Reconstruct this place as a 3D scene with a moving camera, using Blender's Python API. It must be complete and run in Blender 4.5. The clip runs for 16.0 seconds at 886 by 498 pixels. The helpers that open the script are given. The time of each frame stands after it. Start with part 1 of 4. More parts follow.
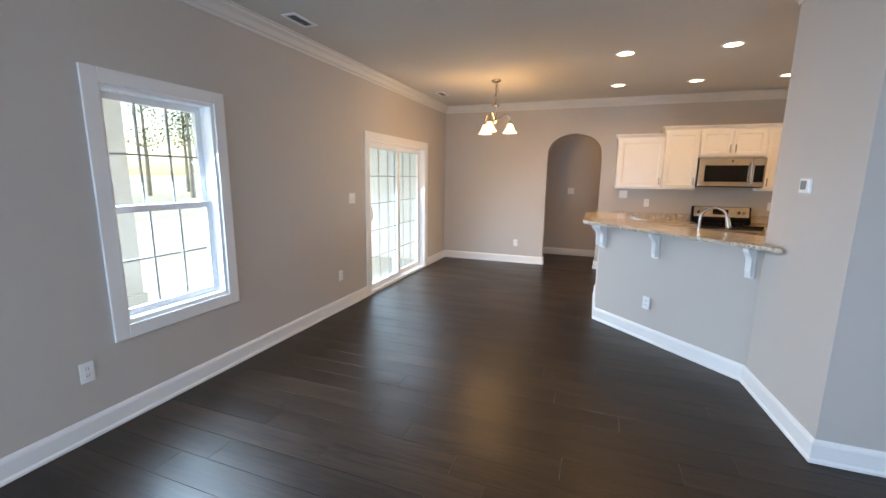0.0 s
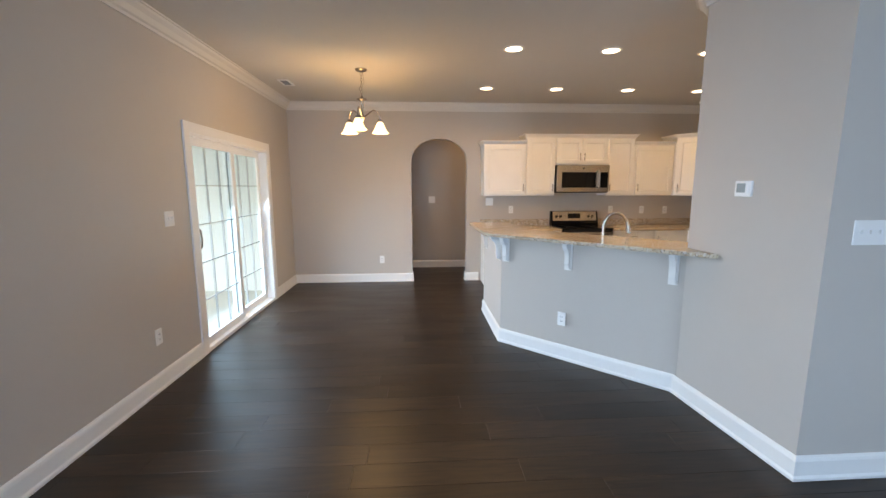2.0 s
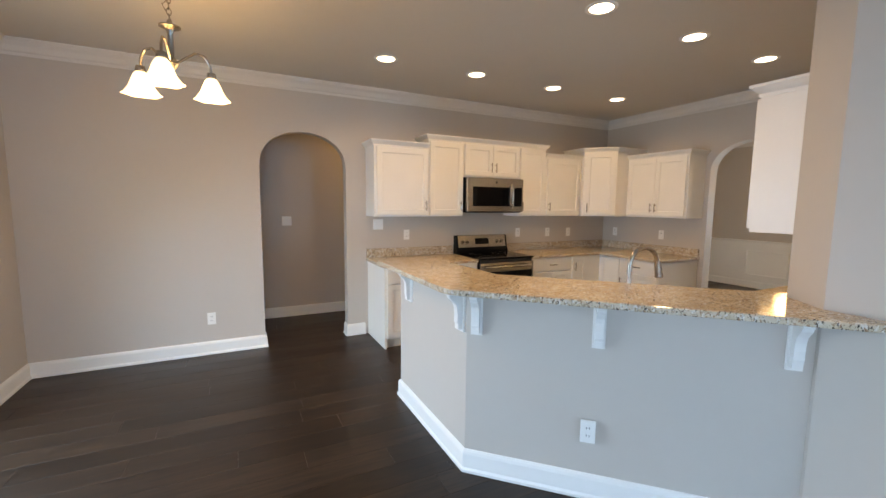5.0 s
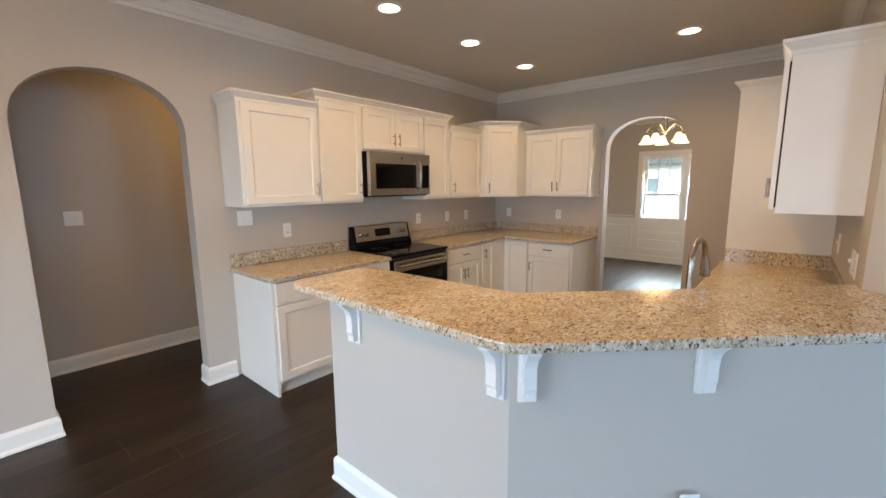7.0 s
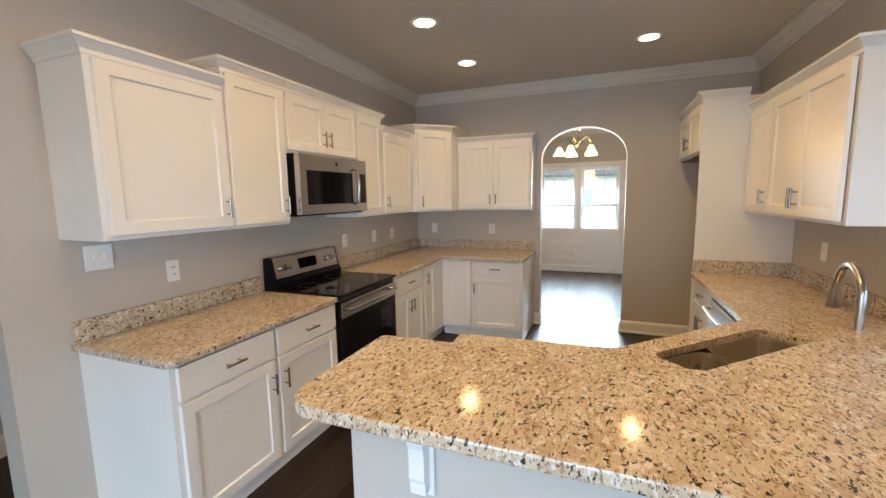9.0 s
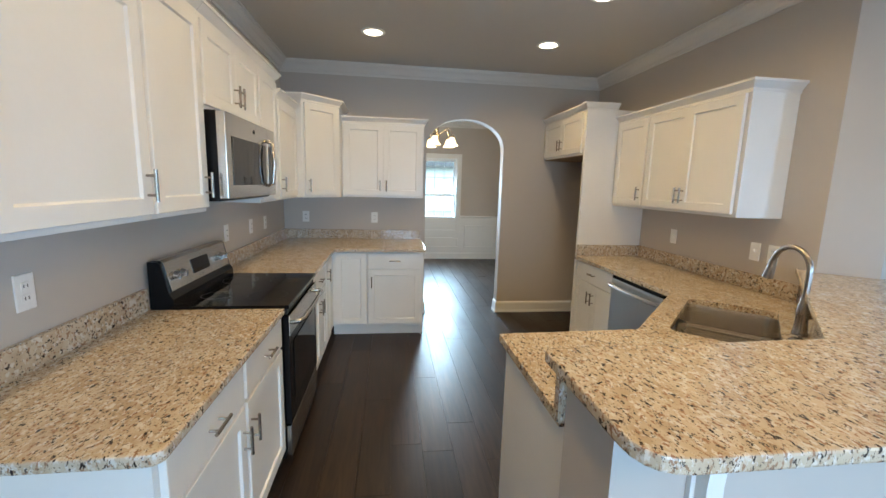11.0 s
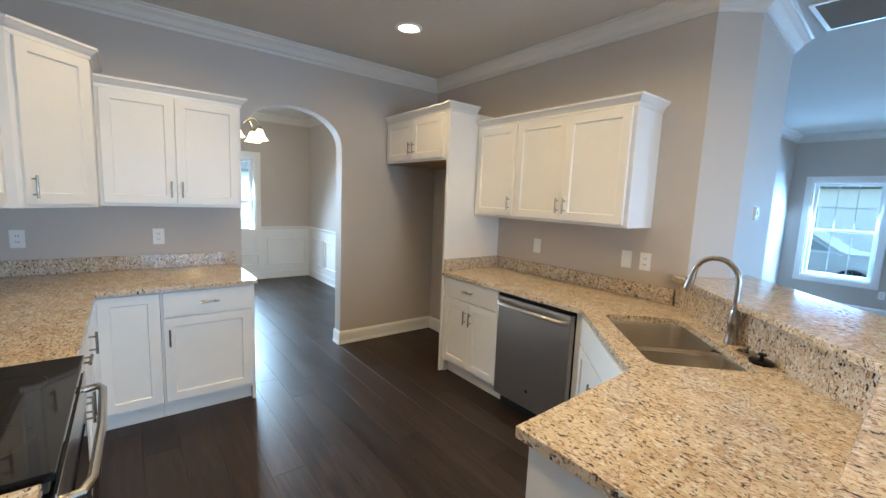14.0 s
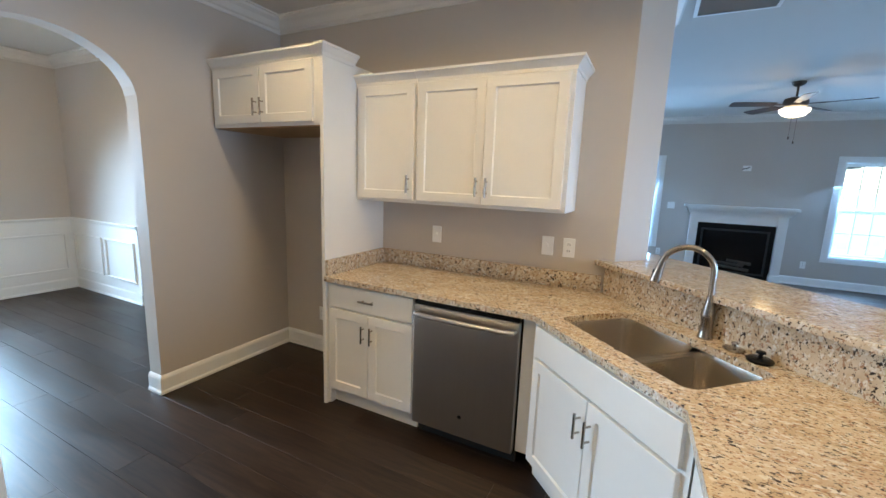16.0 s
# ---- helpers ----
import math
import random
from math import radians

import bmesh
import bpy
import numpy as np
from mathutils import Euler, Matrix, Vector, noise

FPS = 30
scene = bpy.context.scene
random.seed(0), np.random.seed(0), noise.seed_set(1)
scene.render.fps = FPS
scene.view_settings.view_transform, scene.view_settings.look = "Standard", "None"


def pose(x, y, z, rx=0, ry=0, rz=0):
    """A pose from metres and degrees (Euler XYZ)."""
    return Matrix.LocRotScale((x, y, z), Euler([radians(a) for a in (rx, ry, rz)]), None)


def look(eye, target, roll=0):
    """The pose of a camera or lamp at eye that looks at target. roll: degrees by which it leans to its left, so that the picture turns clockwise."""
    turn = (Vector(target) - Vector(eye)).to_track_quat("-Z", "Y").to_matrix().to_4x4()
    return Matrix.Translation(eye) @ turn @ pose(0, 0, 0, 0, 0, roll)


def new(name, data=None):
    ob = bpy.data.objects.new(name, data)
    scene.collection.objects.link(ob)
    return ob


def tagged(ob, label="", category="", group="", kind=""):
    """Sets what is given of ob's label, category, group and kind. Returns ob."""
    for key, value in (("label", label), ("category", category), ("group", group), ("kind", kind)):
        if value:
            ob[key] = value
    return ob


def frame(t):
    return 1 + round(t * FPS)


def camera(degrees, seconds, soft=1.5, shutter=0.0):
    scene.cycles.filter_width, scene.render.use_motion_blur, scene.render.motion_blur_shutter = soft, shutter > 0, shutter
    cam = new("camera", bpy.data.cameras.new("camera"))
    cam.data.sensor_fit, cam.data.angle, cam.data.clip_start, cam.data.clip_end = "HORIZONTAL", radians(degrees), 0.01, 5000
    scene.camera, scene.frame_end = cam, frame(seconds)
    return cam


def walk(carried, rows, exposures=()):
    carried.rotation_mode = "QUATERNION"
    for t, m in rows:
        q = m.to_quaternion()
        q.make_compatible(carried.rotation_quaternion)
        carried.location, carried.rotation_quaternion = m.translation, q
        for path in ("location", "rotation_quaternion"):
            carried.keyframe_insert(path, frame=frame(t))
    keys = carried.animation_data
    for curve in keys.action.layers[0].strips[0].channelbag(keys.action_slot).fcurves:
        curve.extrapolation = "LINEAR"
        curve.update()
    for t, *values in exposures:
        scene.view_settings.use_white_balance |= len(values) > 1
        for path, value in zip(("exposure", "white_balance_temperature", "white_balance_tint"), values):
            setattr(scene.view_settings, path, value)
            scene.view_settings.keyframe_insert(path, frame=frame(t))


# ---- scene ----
cam = camera(94.8, 16.0)
PATH = [
    (0, (0.459, 0.331, 1.518), (-0.224, 2.178, 1.166), 0.6),
    (0.5, (0.271, 0.443, 1.527), (-0.194, 2.357, 1.184), 0.7),
    (1, (0.057, 0.611, 1.522), (-0.176, 2.567, 1.18), 0.1),
    (1.5, (-0.131, 0.817, 1.52), (-0.17, 2.79, 1.197), -0.1),
    (2, (-0.247, 1.122, 1.497), (-0.127, 3.095, 1.195), -0.1),
    (2.5, (-0.323, 1.432, 1.503), (-0.068, 3.396, 1.221), -0.2),
    (3, (-0.412, 1.771, 1.498), (0.022, 3.705, 1.225), -0.8),
    (3.5, (-0.461, 2.094, 1.505), (0.112, 3.992, 1.24), -1.2),
    (4, (-0.481, 2.453, 1.505), (0.156, 4.333, 1.257), -0.7),
    (4.2, (-0.497, 2.572, 1.507), (0.194, 4.433, 1.266), -0.2),
    (6.3, (-0.578, 3.822, 1.475), (0.66, 5.368, 1.2), 0.3),
    (6.5, (-0.577, 3.952, 1.493), (0.731, 5.435, 1.195), 0.4),
    (7, (-0.556, 4.247, 1.509), (0.945, 5.531, 1.199), -0.4),
    (7.5, (-0.527, 4.542, 1.497), (1.121, 5.635, 1.195), 0.4),
    (8, (-0.444, 4.815, 1.523), (1.293, 5.767, 1.24), 0.1),
    (10.3, (-0.223, 6.008, 1.52), (1.747, 6.194, 1.233), 0.3),
    (10.5, (-0.219, 6.133, 1.516), (1.758, 6.177, 1.219), 0.9),
    (11, (-0.188, 6.379, 1.51), (1.771, 6.121, 1.198), 1.6),
    (11.5, (-0.083, 6.523, 1.492), (1.847, 6.087, 1.199), 1.7),
    (12, (0.106, 6.66, 1.504), (2.005, 6.089, 1.246), 0.7),
    (12.5, (0.262, 6.767, 1.505), (2.097, 6.011, 1.259), 0.3),
    (13, (0.424, 6.861, 1.515), (2.157, 5.896, 1.257), 0.1),
    (13.5, (0.562, 6.851, 1.499), (2.179, 5.705, 1.233), 0.9),
    (14, (0.739, 6.731, 1.499), (2.306, 5.513, 1.251), 2.4),
    (14.5, (0.918, 6.666, 1.491), (2.443, 5.398, 1.229), 3.2),
    (15, (1.163, 6.642, 1.507), (2.542, 5.222, 1.218), 2.5),
    (15.5, (1.409, 6.636, 1.526), (2.554, 5.027, 1.211), 2.2),
    (16, (1.619, 6.552, 1.521), (2.506, 4.791, 1.182), 2.1),
]
walk(cam, [(t, look(eye, target, roll)) for t, eye, target, roll in PATH], exposures=[(0, 2.97, 8900, 20), (3.5, 2.86, 8450, 15), (8, 2.87, 8150, 14), (10.5, 2.87, 6700, 4), (12.5, 3.12, 6050, 3), (16, 3.2, 5950, 4)])

# ---------- world, sun, exposure ----------
world = bpy.data.worlds.new("world")
scene.world = world
world.use_nodes = True
wn, wl = world.node_tree.nodes, world.node_tree.links
sky = wn.new("ShaderNodeTexSky")
sky.sky_type = "NISHITA"
sky.sun_disc = False
sky.sun_elevation, sky.sun_rotation = radians(43), radians(234)
sky.dust_density = 1.0
wl.new(sky.outputs[0], wn["Background"].inputs[0])
wn["Background"].inputs[1].default_value = 0.06

sun = new("sun", bpy.data.lights.new("sun", "SUN"))
sun.data.energy, sun.data.angle, sun.data.color = 1.1, radians(60), (0.72, 0.87, 1.0)
sun.matrix_world = look((-7, -5, 8), (0, 0, 0))
SKY_COL = (0.38, 0.63, 1.0)
WARM, CAN_W = (1.0, 0.66, 0.29), 0.65


def window_light(x, y, z, w, h, rz, watts, color=SKY_COL, spread=130):
    """Daylight entering by one opening; faces along local -y before the turn rz."""
    d = bpy.data.lights.new("window_daylight", "AREA")
    d.shape, d.size, d.size_y, d.energy, d.color = "RECTANGLE", w, h, watts, color
    d.spread = radians(spread)
    ob = new("window_daylight", d)
    ob.matrix_world = pose(x, y, z, 0, 0, rz) @ pose(0, 0, 0, -58, 0, 0)
    return ob


# ---------- materials ----------
def material(name, col, rough=0.5, metal=0.0, var=0.06, scale=6.0, bump=0.0, bscale=200.0, col2=None, coat=0.0, stretch=(1, 1, 1), rvar=0.0, spec=0.5):
    m = bpy.data.materials.new(name)
    m.use_nodes = True
    n, l = m.node_tree.nodes, m.node_tree.links
    b = n["Principled BSDF"]
    b.inputs["Roughness"].default_value, b.inputs["Metallic"].default_value = rough, metal
    b.inputs["Coat Weight"].default_value = coat
    b.inputs["Specular IOR Level"].default_value = spec
    tc, mp = n.new("ShaderNodeTexCoord"), n.new("ShaderNodeMapping")
    mp.inputs["Scale"].default_value = stretch
    l.new(tc.outputs["Object"], mp.inputs[0])
    big, fine = n.new("ShaderNodeTexNoise"), n.new("ShaderNodeTexNoise")
    big.inputs["Scale"].default_value, fine.inputs["Scale"].default_value = scale, scale * 14
    big.inputs["Detail"].default_value = 5
    for t in (big, fine):
        l.new(mp.outputs[0], t.inputs["Vector"])
    add = n.new("ShaderNodeMath")
    add.operation = "MULTIPLY_ADD"
    add.inputs[1].default_value = 0.35
    l.new(fine.outputs["Fac"], add.inputs[0]), l.new(big.outputs["Fac"], add.inputs[2])
    ramp = n.new("ShaderNodeMapRange")
    ramp.inputs["From Min"].default_value, ramp.inputs["From Max"].default_value = 0.4, 0.95
    l.new(add.outputs[0], ramp.inputs["Value"])
    mix = n.new("ShaderNodeMix")
    mix.data_type = "RGBA"
    c2 = col2 or tuple(min(1, c * (1 - 2 * var)) for c in col)
    mix.inputs["A"].default_value, mix.inputs["B"].default_value = (*col, 1), (*c2, 1)
    l.new(ramp.outputs[0], mix.inputs["Factor"])
    l.new(mix.outputs["Result"], b.inputs["Base Color"])
    if rvar:
        rr = n.new("ShaderNodeMapRange")
        rr.inputs["To Min"].default_value, rr.inputs["To Max"].default_value = rough - rvar, rough + rvar
        l.new(big.outputs["Fac"], rr.inputs["Value"]), l.new(rr.outputs[0], b.inputs["Roughness"])
    if bump:
        bn, bt = n.new("ShaderNodeBump"), n.new("ShaderNodeTexNoise")
        bt.inputs["Scale"].default_value = bscale
        l.new(mp.outputs[0], bt.inputs["Vector"])
        bn.inputs["Strength"].default_value, bn.inputs["Distance"].default_value = bump, 0.002
        l.new(bt.outputs["Fac"], bn.inputs["Height"]), l.new(bn.outputs[0], b.inputs["Normal"])
    return m


def glowing(name, col, strength):
    m = material(name, (0.9, 0.88, 0.84), 0.4)
    b = m.node_tree.nodes["Principled BSDF"]
    b.inputs["Emission Color"].default_value, b.inputs["Emission Strength"].default_value = (*col, 1), strength
    return m


def granite_material():
    m = bpy.data.materials.new("speckled_granite")
    m.use_nodes = True
    n, l = m.node_tree.nodes, m.node_tree.links
    b = n["Principled BSDF"]
    b.inputs["Roughness"].default_value = 0.1
    tc, mp = n.new("ShaderNodeTexCoord"), n.new("ShaderNodeMapping")
    mp.inputs["Rotation"].default_value = (0.2, 0.3, 0.5)
    mp.inputs["Scale"].default_value = (1.0, 1.7, 1.0)
    l.new(tc.outputs["Object"], mp.inputs[0])

    def layer(prev, scale, lo, hi, col, detail=3.0, rough=0.6):
        t = n.new("ShaderNodeTexNoise")
        t.inputs["Scale"].default_value, t.inputs["Detail"].default_value, t.inputs["Roughness"].default_value = scale, detail, rough
        off = n.new("ShaderNodeVectorMath")
        off.inputs[1].default_value = (scale * 0.37, scale * 0.11, 1.3)
        l.new(mp.outputs[0], off.inputs[0]), l.new(off.outputs[0], t.inputs["Vector"])
        r = n.new("ShaderNodeMapRange")
        r.inputs["From Min"].default_value, r.inputs["From Max"].default_value = lo, hi
        l.new(t.outputs["Fac"], r.inputs["Value"])
        x = n.new("ShaderNodeMix")
        x.data_type = "RGBA"
        l.new(r.outputs[0], x.inputs["Factor"])
        if prev is None:
            x.inputs["A"].default_value = (0.62, 0.53, 0.41, 1)
        else:
            l.new(prev, x.inputs["A"])
        x.inputs["B"].default_value = (*col, 1)
        return x.outputs["Result"]

    c = layer(None, 9, 0.4, 0.65, (0.50, 0.39, 0.27))
    c = layer(c, 42, 0.54, 0.61, (0.70, 0.66, 0.60))
    c = layer(c, 62, 0.575, 0.615, (0.36, 0.22, 0.14))
    c = layer(c, 56, 0.605, 0.63, (0.045, 0.034, 0.03))
    c = layer(c, 92, 0.61, 0.645, (0.12, 0.095, 0.08))
    l.new(c, b.inputs["Base Color"])
    return m


def plank_material():
    m = bpy.data.materials.new("dark_wood_plank")
    m.use_nodes = True
    n, l = m.node_tree.nodes, m.node_tree.links
    b = n["Principled BSDF"]
    b.inputs["Specular IOR Level"].default_value = 0.36
    tc, mp, inf, geo = n.new("ShaderNodeTexCoord"), n.new("ShaderNodeMapping"), n.new("ShaderNodeObjectInfo"), n.new("ShaderNodeNewGeometry")
    mp.inputs["Scale"].default_value = (1.2, 14, 14)
    sh = n.new("ShaderNodeVectorMath")
    rnd = n.new("ShaderNodeMath")
    l.new(inf.outputs["Random"], rnd.inputs[0]), l.new(geo.outputs["Random Per Island"], rnd.inputs[1])
    com = n.new("ShaderNodeVectorMath")
    com.operation = "SCALE"
    com.inputs[0].default_value = (17, 31, 5)
    l.new(rnd.outputs[0], com.inputs["Scale"])
    l.new(tc.outputs["Object"], sh.inputs[0]), l.new(com.outputs[0], sh.inputs[1]), l.new(sh.outputs[0], mp.inputs[0])
    g = n.new("ShaderNodeTexNoise")
    g.inputs["Scale"].default_value, g.inputs["Detail"].default_value, g.inputs["Distortion"].default_value = 2.2, 8, 1.2
    l.new(mp.outputs[0], g.inputs["Vector"])
    r = n.new("ShaderNodeValToRGB")
    r.color_ramp.elements[0].position, r.color_ramp.elements[0].color = 0.3, (0.010, 0.006, 0.0042, 1)
    r.color_ramp.elements[1].position, r.color_ramp.elements[1].color = 0.75, (0.038, 0.022, 0.0135, 1)
    l.new(g.outputs["Fac"], r.inputs[0])
    hs = n.new("ShaderNodeHueSaturation")
    val = n.new("ShaderNodeMath")
    val.operation = "FRACT"
    l.new(rnd.outputs[0], val.inputs[0])
    mr = n.new("ShaderNodeMapRange")
    mr.inputs["To Min"].default_value, mr.inputs["To Max"].default_value = 0.7, 1.45
    l.new(val.outputs[0], mr.inputs["Value"]), l.new(mr.outputs[0], hs.inputs["Value"])
    l.new(r.outputs[0], hs.inputs["Color"]), l.new(hs.outputs[0], b.inputs["Base Color"])
    rr = n.new("ShaderNodeMapRange")
    rr.inputs["To Min"].default_value, rr.inputs["To Max"].default_value = 0.28, 0.46
    l.new(g.outputs["Fac"], rr.inputs["Value"])
    cloud, cm, tone = n.new("ShaderNodeTexNoise"), n.new("ShaderNodeMapping"), n.new("ShaderNodeMapRange")
    cloud.inputs["Scale"].default_value, cloud.inputs["Detail"].default_value = 1.6, 4
    cm.inputs["Scale"].default_value = (0.8, 3.0, 1)
    l.new(geo.outputs["Position"], cm.inputs[0]), l.new(cm.outputs[0], cloud.inputs["Vector"])
    tone.inputs["From Min"].default_value, tone.inputs["From Max"].default_value = 0.35, 0.65
    tone.inputs["To Min"].default_value, tone.inputs["To Max"].default_value = -0.03, 0.05
    l.new(cloud.outputs["Fac"], tone.inputs["Value"])
    rsum = n.new("ShaderNodeMath")
    l.new(rr.outputs[0], rsum.inputs[0]), l.new(tone.outputs[0], rsum.inputs[1]), l.new(rsum.outputs[0], b.inputs["Roughness"])
    bn = n.new("ShaderNodeBump")
    bn.inputs["Strength"].default_value, bn.inputs["Distance"].default_value = 0.07, 0.001
    l.new(g.outputs["Fac"], bn.inputs["Height"]), l.new(bn.outputs[0], b.inputs["Normal"])
    return m


def glass_material():
    m = bpy.data.materials.new("window_glass")
    m.use_nodes = True
    n, l = m.node_tree.nodes, m.node_tree.links
    n.remove(n["Principled BSDF"])
    tr, gl, mx = n.new("ShaderNodeBsdfTransparent"), n.new("ShaderNodeBsdfGlossy"), n.new("ShaderNodeMixShader")
    gl.inputs["Roughness"].default_value = 0.02
    tr.inputs["Color"].default_value = (0.86, 0.94, 0.95, 1)
    mx.inputs[0].default_value = 0.045
    l.new(tr.outputs[0], mx.inputs[1]), l.new(gl.outputs[0], mx.inputs[2])
    l.new(mx.outputs[0], n["Material Output"].inputs[0])
    return m


M_WALL = material("greige_wall_paint", (0.54, 0.49, 0.445), 0.6, var=0.02, scale=1.5, bump=0.12, bscale=350)
M_CEIL = material("flat_ceiling_paint", (0.62, 0.59, 0.55), 0.9, var=0.02, scale=1.2, bump=0.15, bscale=250)
M_TRIM = material("white_trim_paint", (0.82, 0.81, 0.79), 0.32, var=0.015, scale=3)
M_CAB = material("white_cabinet_paint", (0.82, 0.80, 0.77), 0.35, var=0.02, scale=4, bump=0.05, bscale=120)
# Same white as the trim; the crown's shade is put into a darker colour.
M_CROWN = material("shaded_crown_paint", (0.70, 0.675, 0.64), 0.45, var=0.015, scale=3)
M_DARK = material("dark_gap", (0.02, 0.02, 0.02), 0.7)
M_STEEL = material("brushed_steel", (0.60, 0.57, 0.53), 0.26, 1.0, var=0.08, scale=3, stretch=(1, 1, 40), rvar=0.015)
M_STEELD = material("dishwasher_steel", (0.58, 0.56, 0.54), 0.3, 1.0, var=0.02, scale=2, stretch=(40, 40, 1), rvar=0.008)
M_NICKEL = material("satin_nickel", (0.40, 0.36, 0.32), 0.27, 1.0, var=0.04, scale=8)
M_BLACK = material("black_enamel", (0.008, 0.008, 0.009), 0.25, var=0.1, scale=5, spec=0.15)
M_BGLASS = material("black_glass", (0.005, 0.005, 0.006), 0.05, var=0.1, scale=5, spec=0.25)
M_FARPANE = material("far_window_pane", (0.22, 0.27, 0.32), 0.25, var=0.1)
M_VENT = material("grey_vent_metal", (0.30, 0.30, 0.30), 0.5, var=0.03)
M_PLASTIC = material("white_plastic", (0.85, 0.84, 0.82), 0.35, var=0.01, scale=10)
M_VINYL = material("white_vinyl", (0.85, 0.86, 0.87), 0.35, var=0.02, scale=5)
# Muntins are light; their silhouette against the daylight is painted in as grey.
M_GRID = material("silhouette_window_grid", (0.42, 0.45, 0.47), 0.5, var=0.03)
M_GRANITE = granite_material()
M_PLANK = plank_material()
M_GLASS = glass_material()
M_SUB = material("subfloor", (0.02, 0.014, 0.011), 0.8)
M_CAN = glowing("lamp_lens", (1.0, 0.86, 0.68), 1.2)
M_SHADE = glowing("frosted_glass_shade", (1.0, 0.72, 0.38), 0.38)
M_FANBOWL = glowing("fan_bowl_glass", (1.0, 0.82, 0.6), 0.4)
M_BLADE = material("dark_blade_wood", (0.06, 0.04, 0.03), 0.5, var=0.2, scale=6)
M_BRONZE = material("bronze_metal", (0.12, 0.09, 0.07), 0.4, 0.9)


# ---------- mesh helpers ----------
def addbox(bm, x0, x1, y0, y1, z0, z1, bevel=0.0):
    m = Matrix.Translation(((x0 + x1) / 2, (y0 + y1) / 2, (z0 + z1) / 2)) @ Matrix.Diagonal((abs(x1 - x0), abs(y1 - y0), abs(z1 - z0), 1))
    made = bmesh.ops.create_cube(bm, size=1, matrix=m)
    if bevel:
        edges = list({e for v in made["verts"] for e in v.link_edges})
        bmesh.ops.bevel(bm, geom=edges, offset=bevel, segments=2, affect="EDGES", profile=0.6)
    return bm


def box(*a, bevel=0.0):
    return addbox(bmesh.new(), *a, bevel=bevel)


def addprism(bm, poly, z0, z1, m=None, bevel=0.0):
    lo = [bm.verts.new((x, y, z0)) for x, y in poly]
    hi = [bm.verts.new((x, y, z1)) for x, y in poly]
    faces = [bm.faces.new(lo), bm.faces.new(hi)]
    k = len(poly)
    for i in range(k):
        faces.append(bm.faces.new((lo[i], lo[(i + 1) % k], hi[(i + 1) % k], hi[i])))
    bmesh.ops.recalc_face_normals(bm, faces=faces)
    vs = lo + hi
    if bevel:
        rim = [e for e in faces[1].edges] + [e for e in faces[0].edges]
        r = bmesh.ops.bevel(bm, geom=rim, offset=bevel, segments=2, affect="EDGES", profile=0.6)
        vs = list(set(vs) | set(r["verts"]))
        vs = [v for v in vs if v.is_valid]
    if m is not None:
        bmesh.ops.transform(bm, matrix=m, verts=vs)
    return bm


def prism(poly, z0, z1, m=None, bevel=0.0):
    return addprism(bmesh.new(), poly, z0, z1, m, bevel)


def offset_path(path, offs, closed):
    """Shift each side of a path to its left by offs (one number or one a side), mitred."""
    k = len(path)
    sides = k if closed else k - 1
    offs = [offs] * sides if not isinstance(offs, (list, tuple)) else offs
    lines = []
    for i in range(sides):
        a, b = Vector(path[i]), Vector(path[(i + 1) % k])
        d = (b - a).normalized()
        nrm = Vector((-d.y, d.x))
        lines.append((a + nrm * offs[i], b + nrm * offs[i], d))
    out = []
    for i in range(k):
        if not closed and i == 0:
            out.append(lines[0][0])
        elif not closed and i == k - 1:
            out.append(lines[-1][1])
        else:
            p, q = lines[i - 1], lines[i % sides]
            cr = p[2].x * q[2].y - p[2].y * q[2].x
            if abs(cr) < 1e-6:
                out.append(q[0])
            else:
                w = q[0] - p[0]
                s = (w.x * q[2].y - w.y * q[2].x) / cr
                out.append(p[0] + p[2] * s)
    return out


def sweep(path, profile, closed=False, bm=None):
    """Sweep a profile of (out to the left, height) along a plan path."""
    bm = bm or bmesh.new()
    rings = [[bm.verts.new((p.x, p.y, z)) for p in offset_path(path, o, closed)] for o, z in profile]
    k, r = len(path), len(profile)
    made = []
    for i in range(k if closed else k - 1):
        j = (i + 1) % k
        for a in range(r):
            c = (a + 1) % r
            made.append(bm.faces.new((rings[a][i], rings[a][j], rings[c][j], rings[c][i])))
    if not closed:
        made.append(bm.faces.new([rings[a][0] for a in range(r)]))
        made.append(bm.faces.new([rings[a][-1] for a in range(r)]))
    bmesh.ops.recalc_face_normals(bm, faces=made)
    return bm


def addcyl(bm, p, q, r0, r1=None, seg=12):
    p, q = Vector(p), Vector(q)
    d = q - p
    m = Matrix.Translation((p + q) / 2) @ d.to_track_quat("Z", "Y").to_matrix().to_4x4()
    bmesh.ops.create_cone(bm, cap_ends=True, segments=seg, radius1=r0, radius2=r0 if r1 is None else r1, depth=d.length, matrix=m)
    return bm


def cyl(*a, **k):
    return addcyl(bmesh.new(), *a, **k)


def lathe(prof, seg=24, bm=None, wave=0.0, petals=0):
    """Turn a profile of (radius, z) round z; wave ripples its last rings."""
    bm = bm or bmesh.new()
    rings = []
    for j, (r, z) in enumerate(prof):
        ring = []
        for i in range(seg):
            a = 2 * math.pi * i / seg
            f = 1 + wave * (j / (len(prof) - 1)) ** 2 * math.cos(petals * a)
            ring.append(bm.verts.new((r * f * math.cos(a), r * f * math.sin(a), z)))
        rings.append(ring)
    for a, b in zip(rings, rings[1:]):
        for i in range(seg):
            bm.faces.new((a[i], a[(i + 1) % seg], b[(i + 1) % seg], b[i]))
    bmesh.ops.recalc_face_normals(bm, faces=bm.faces)
    return bm


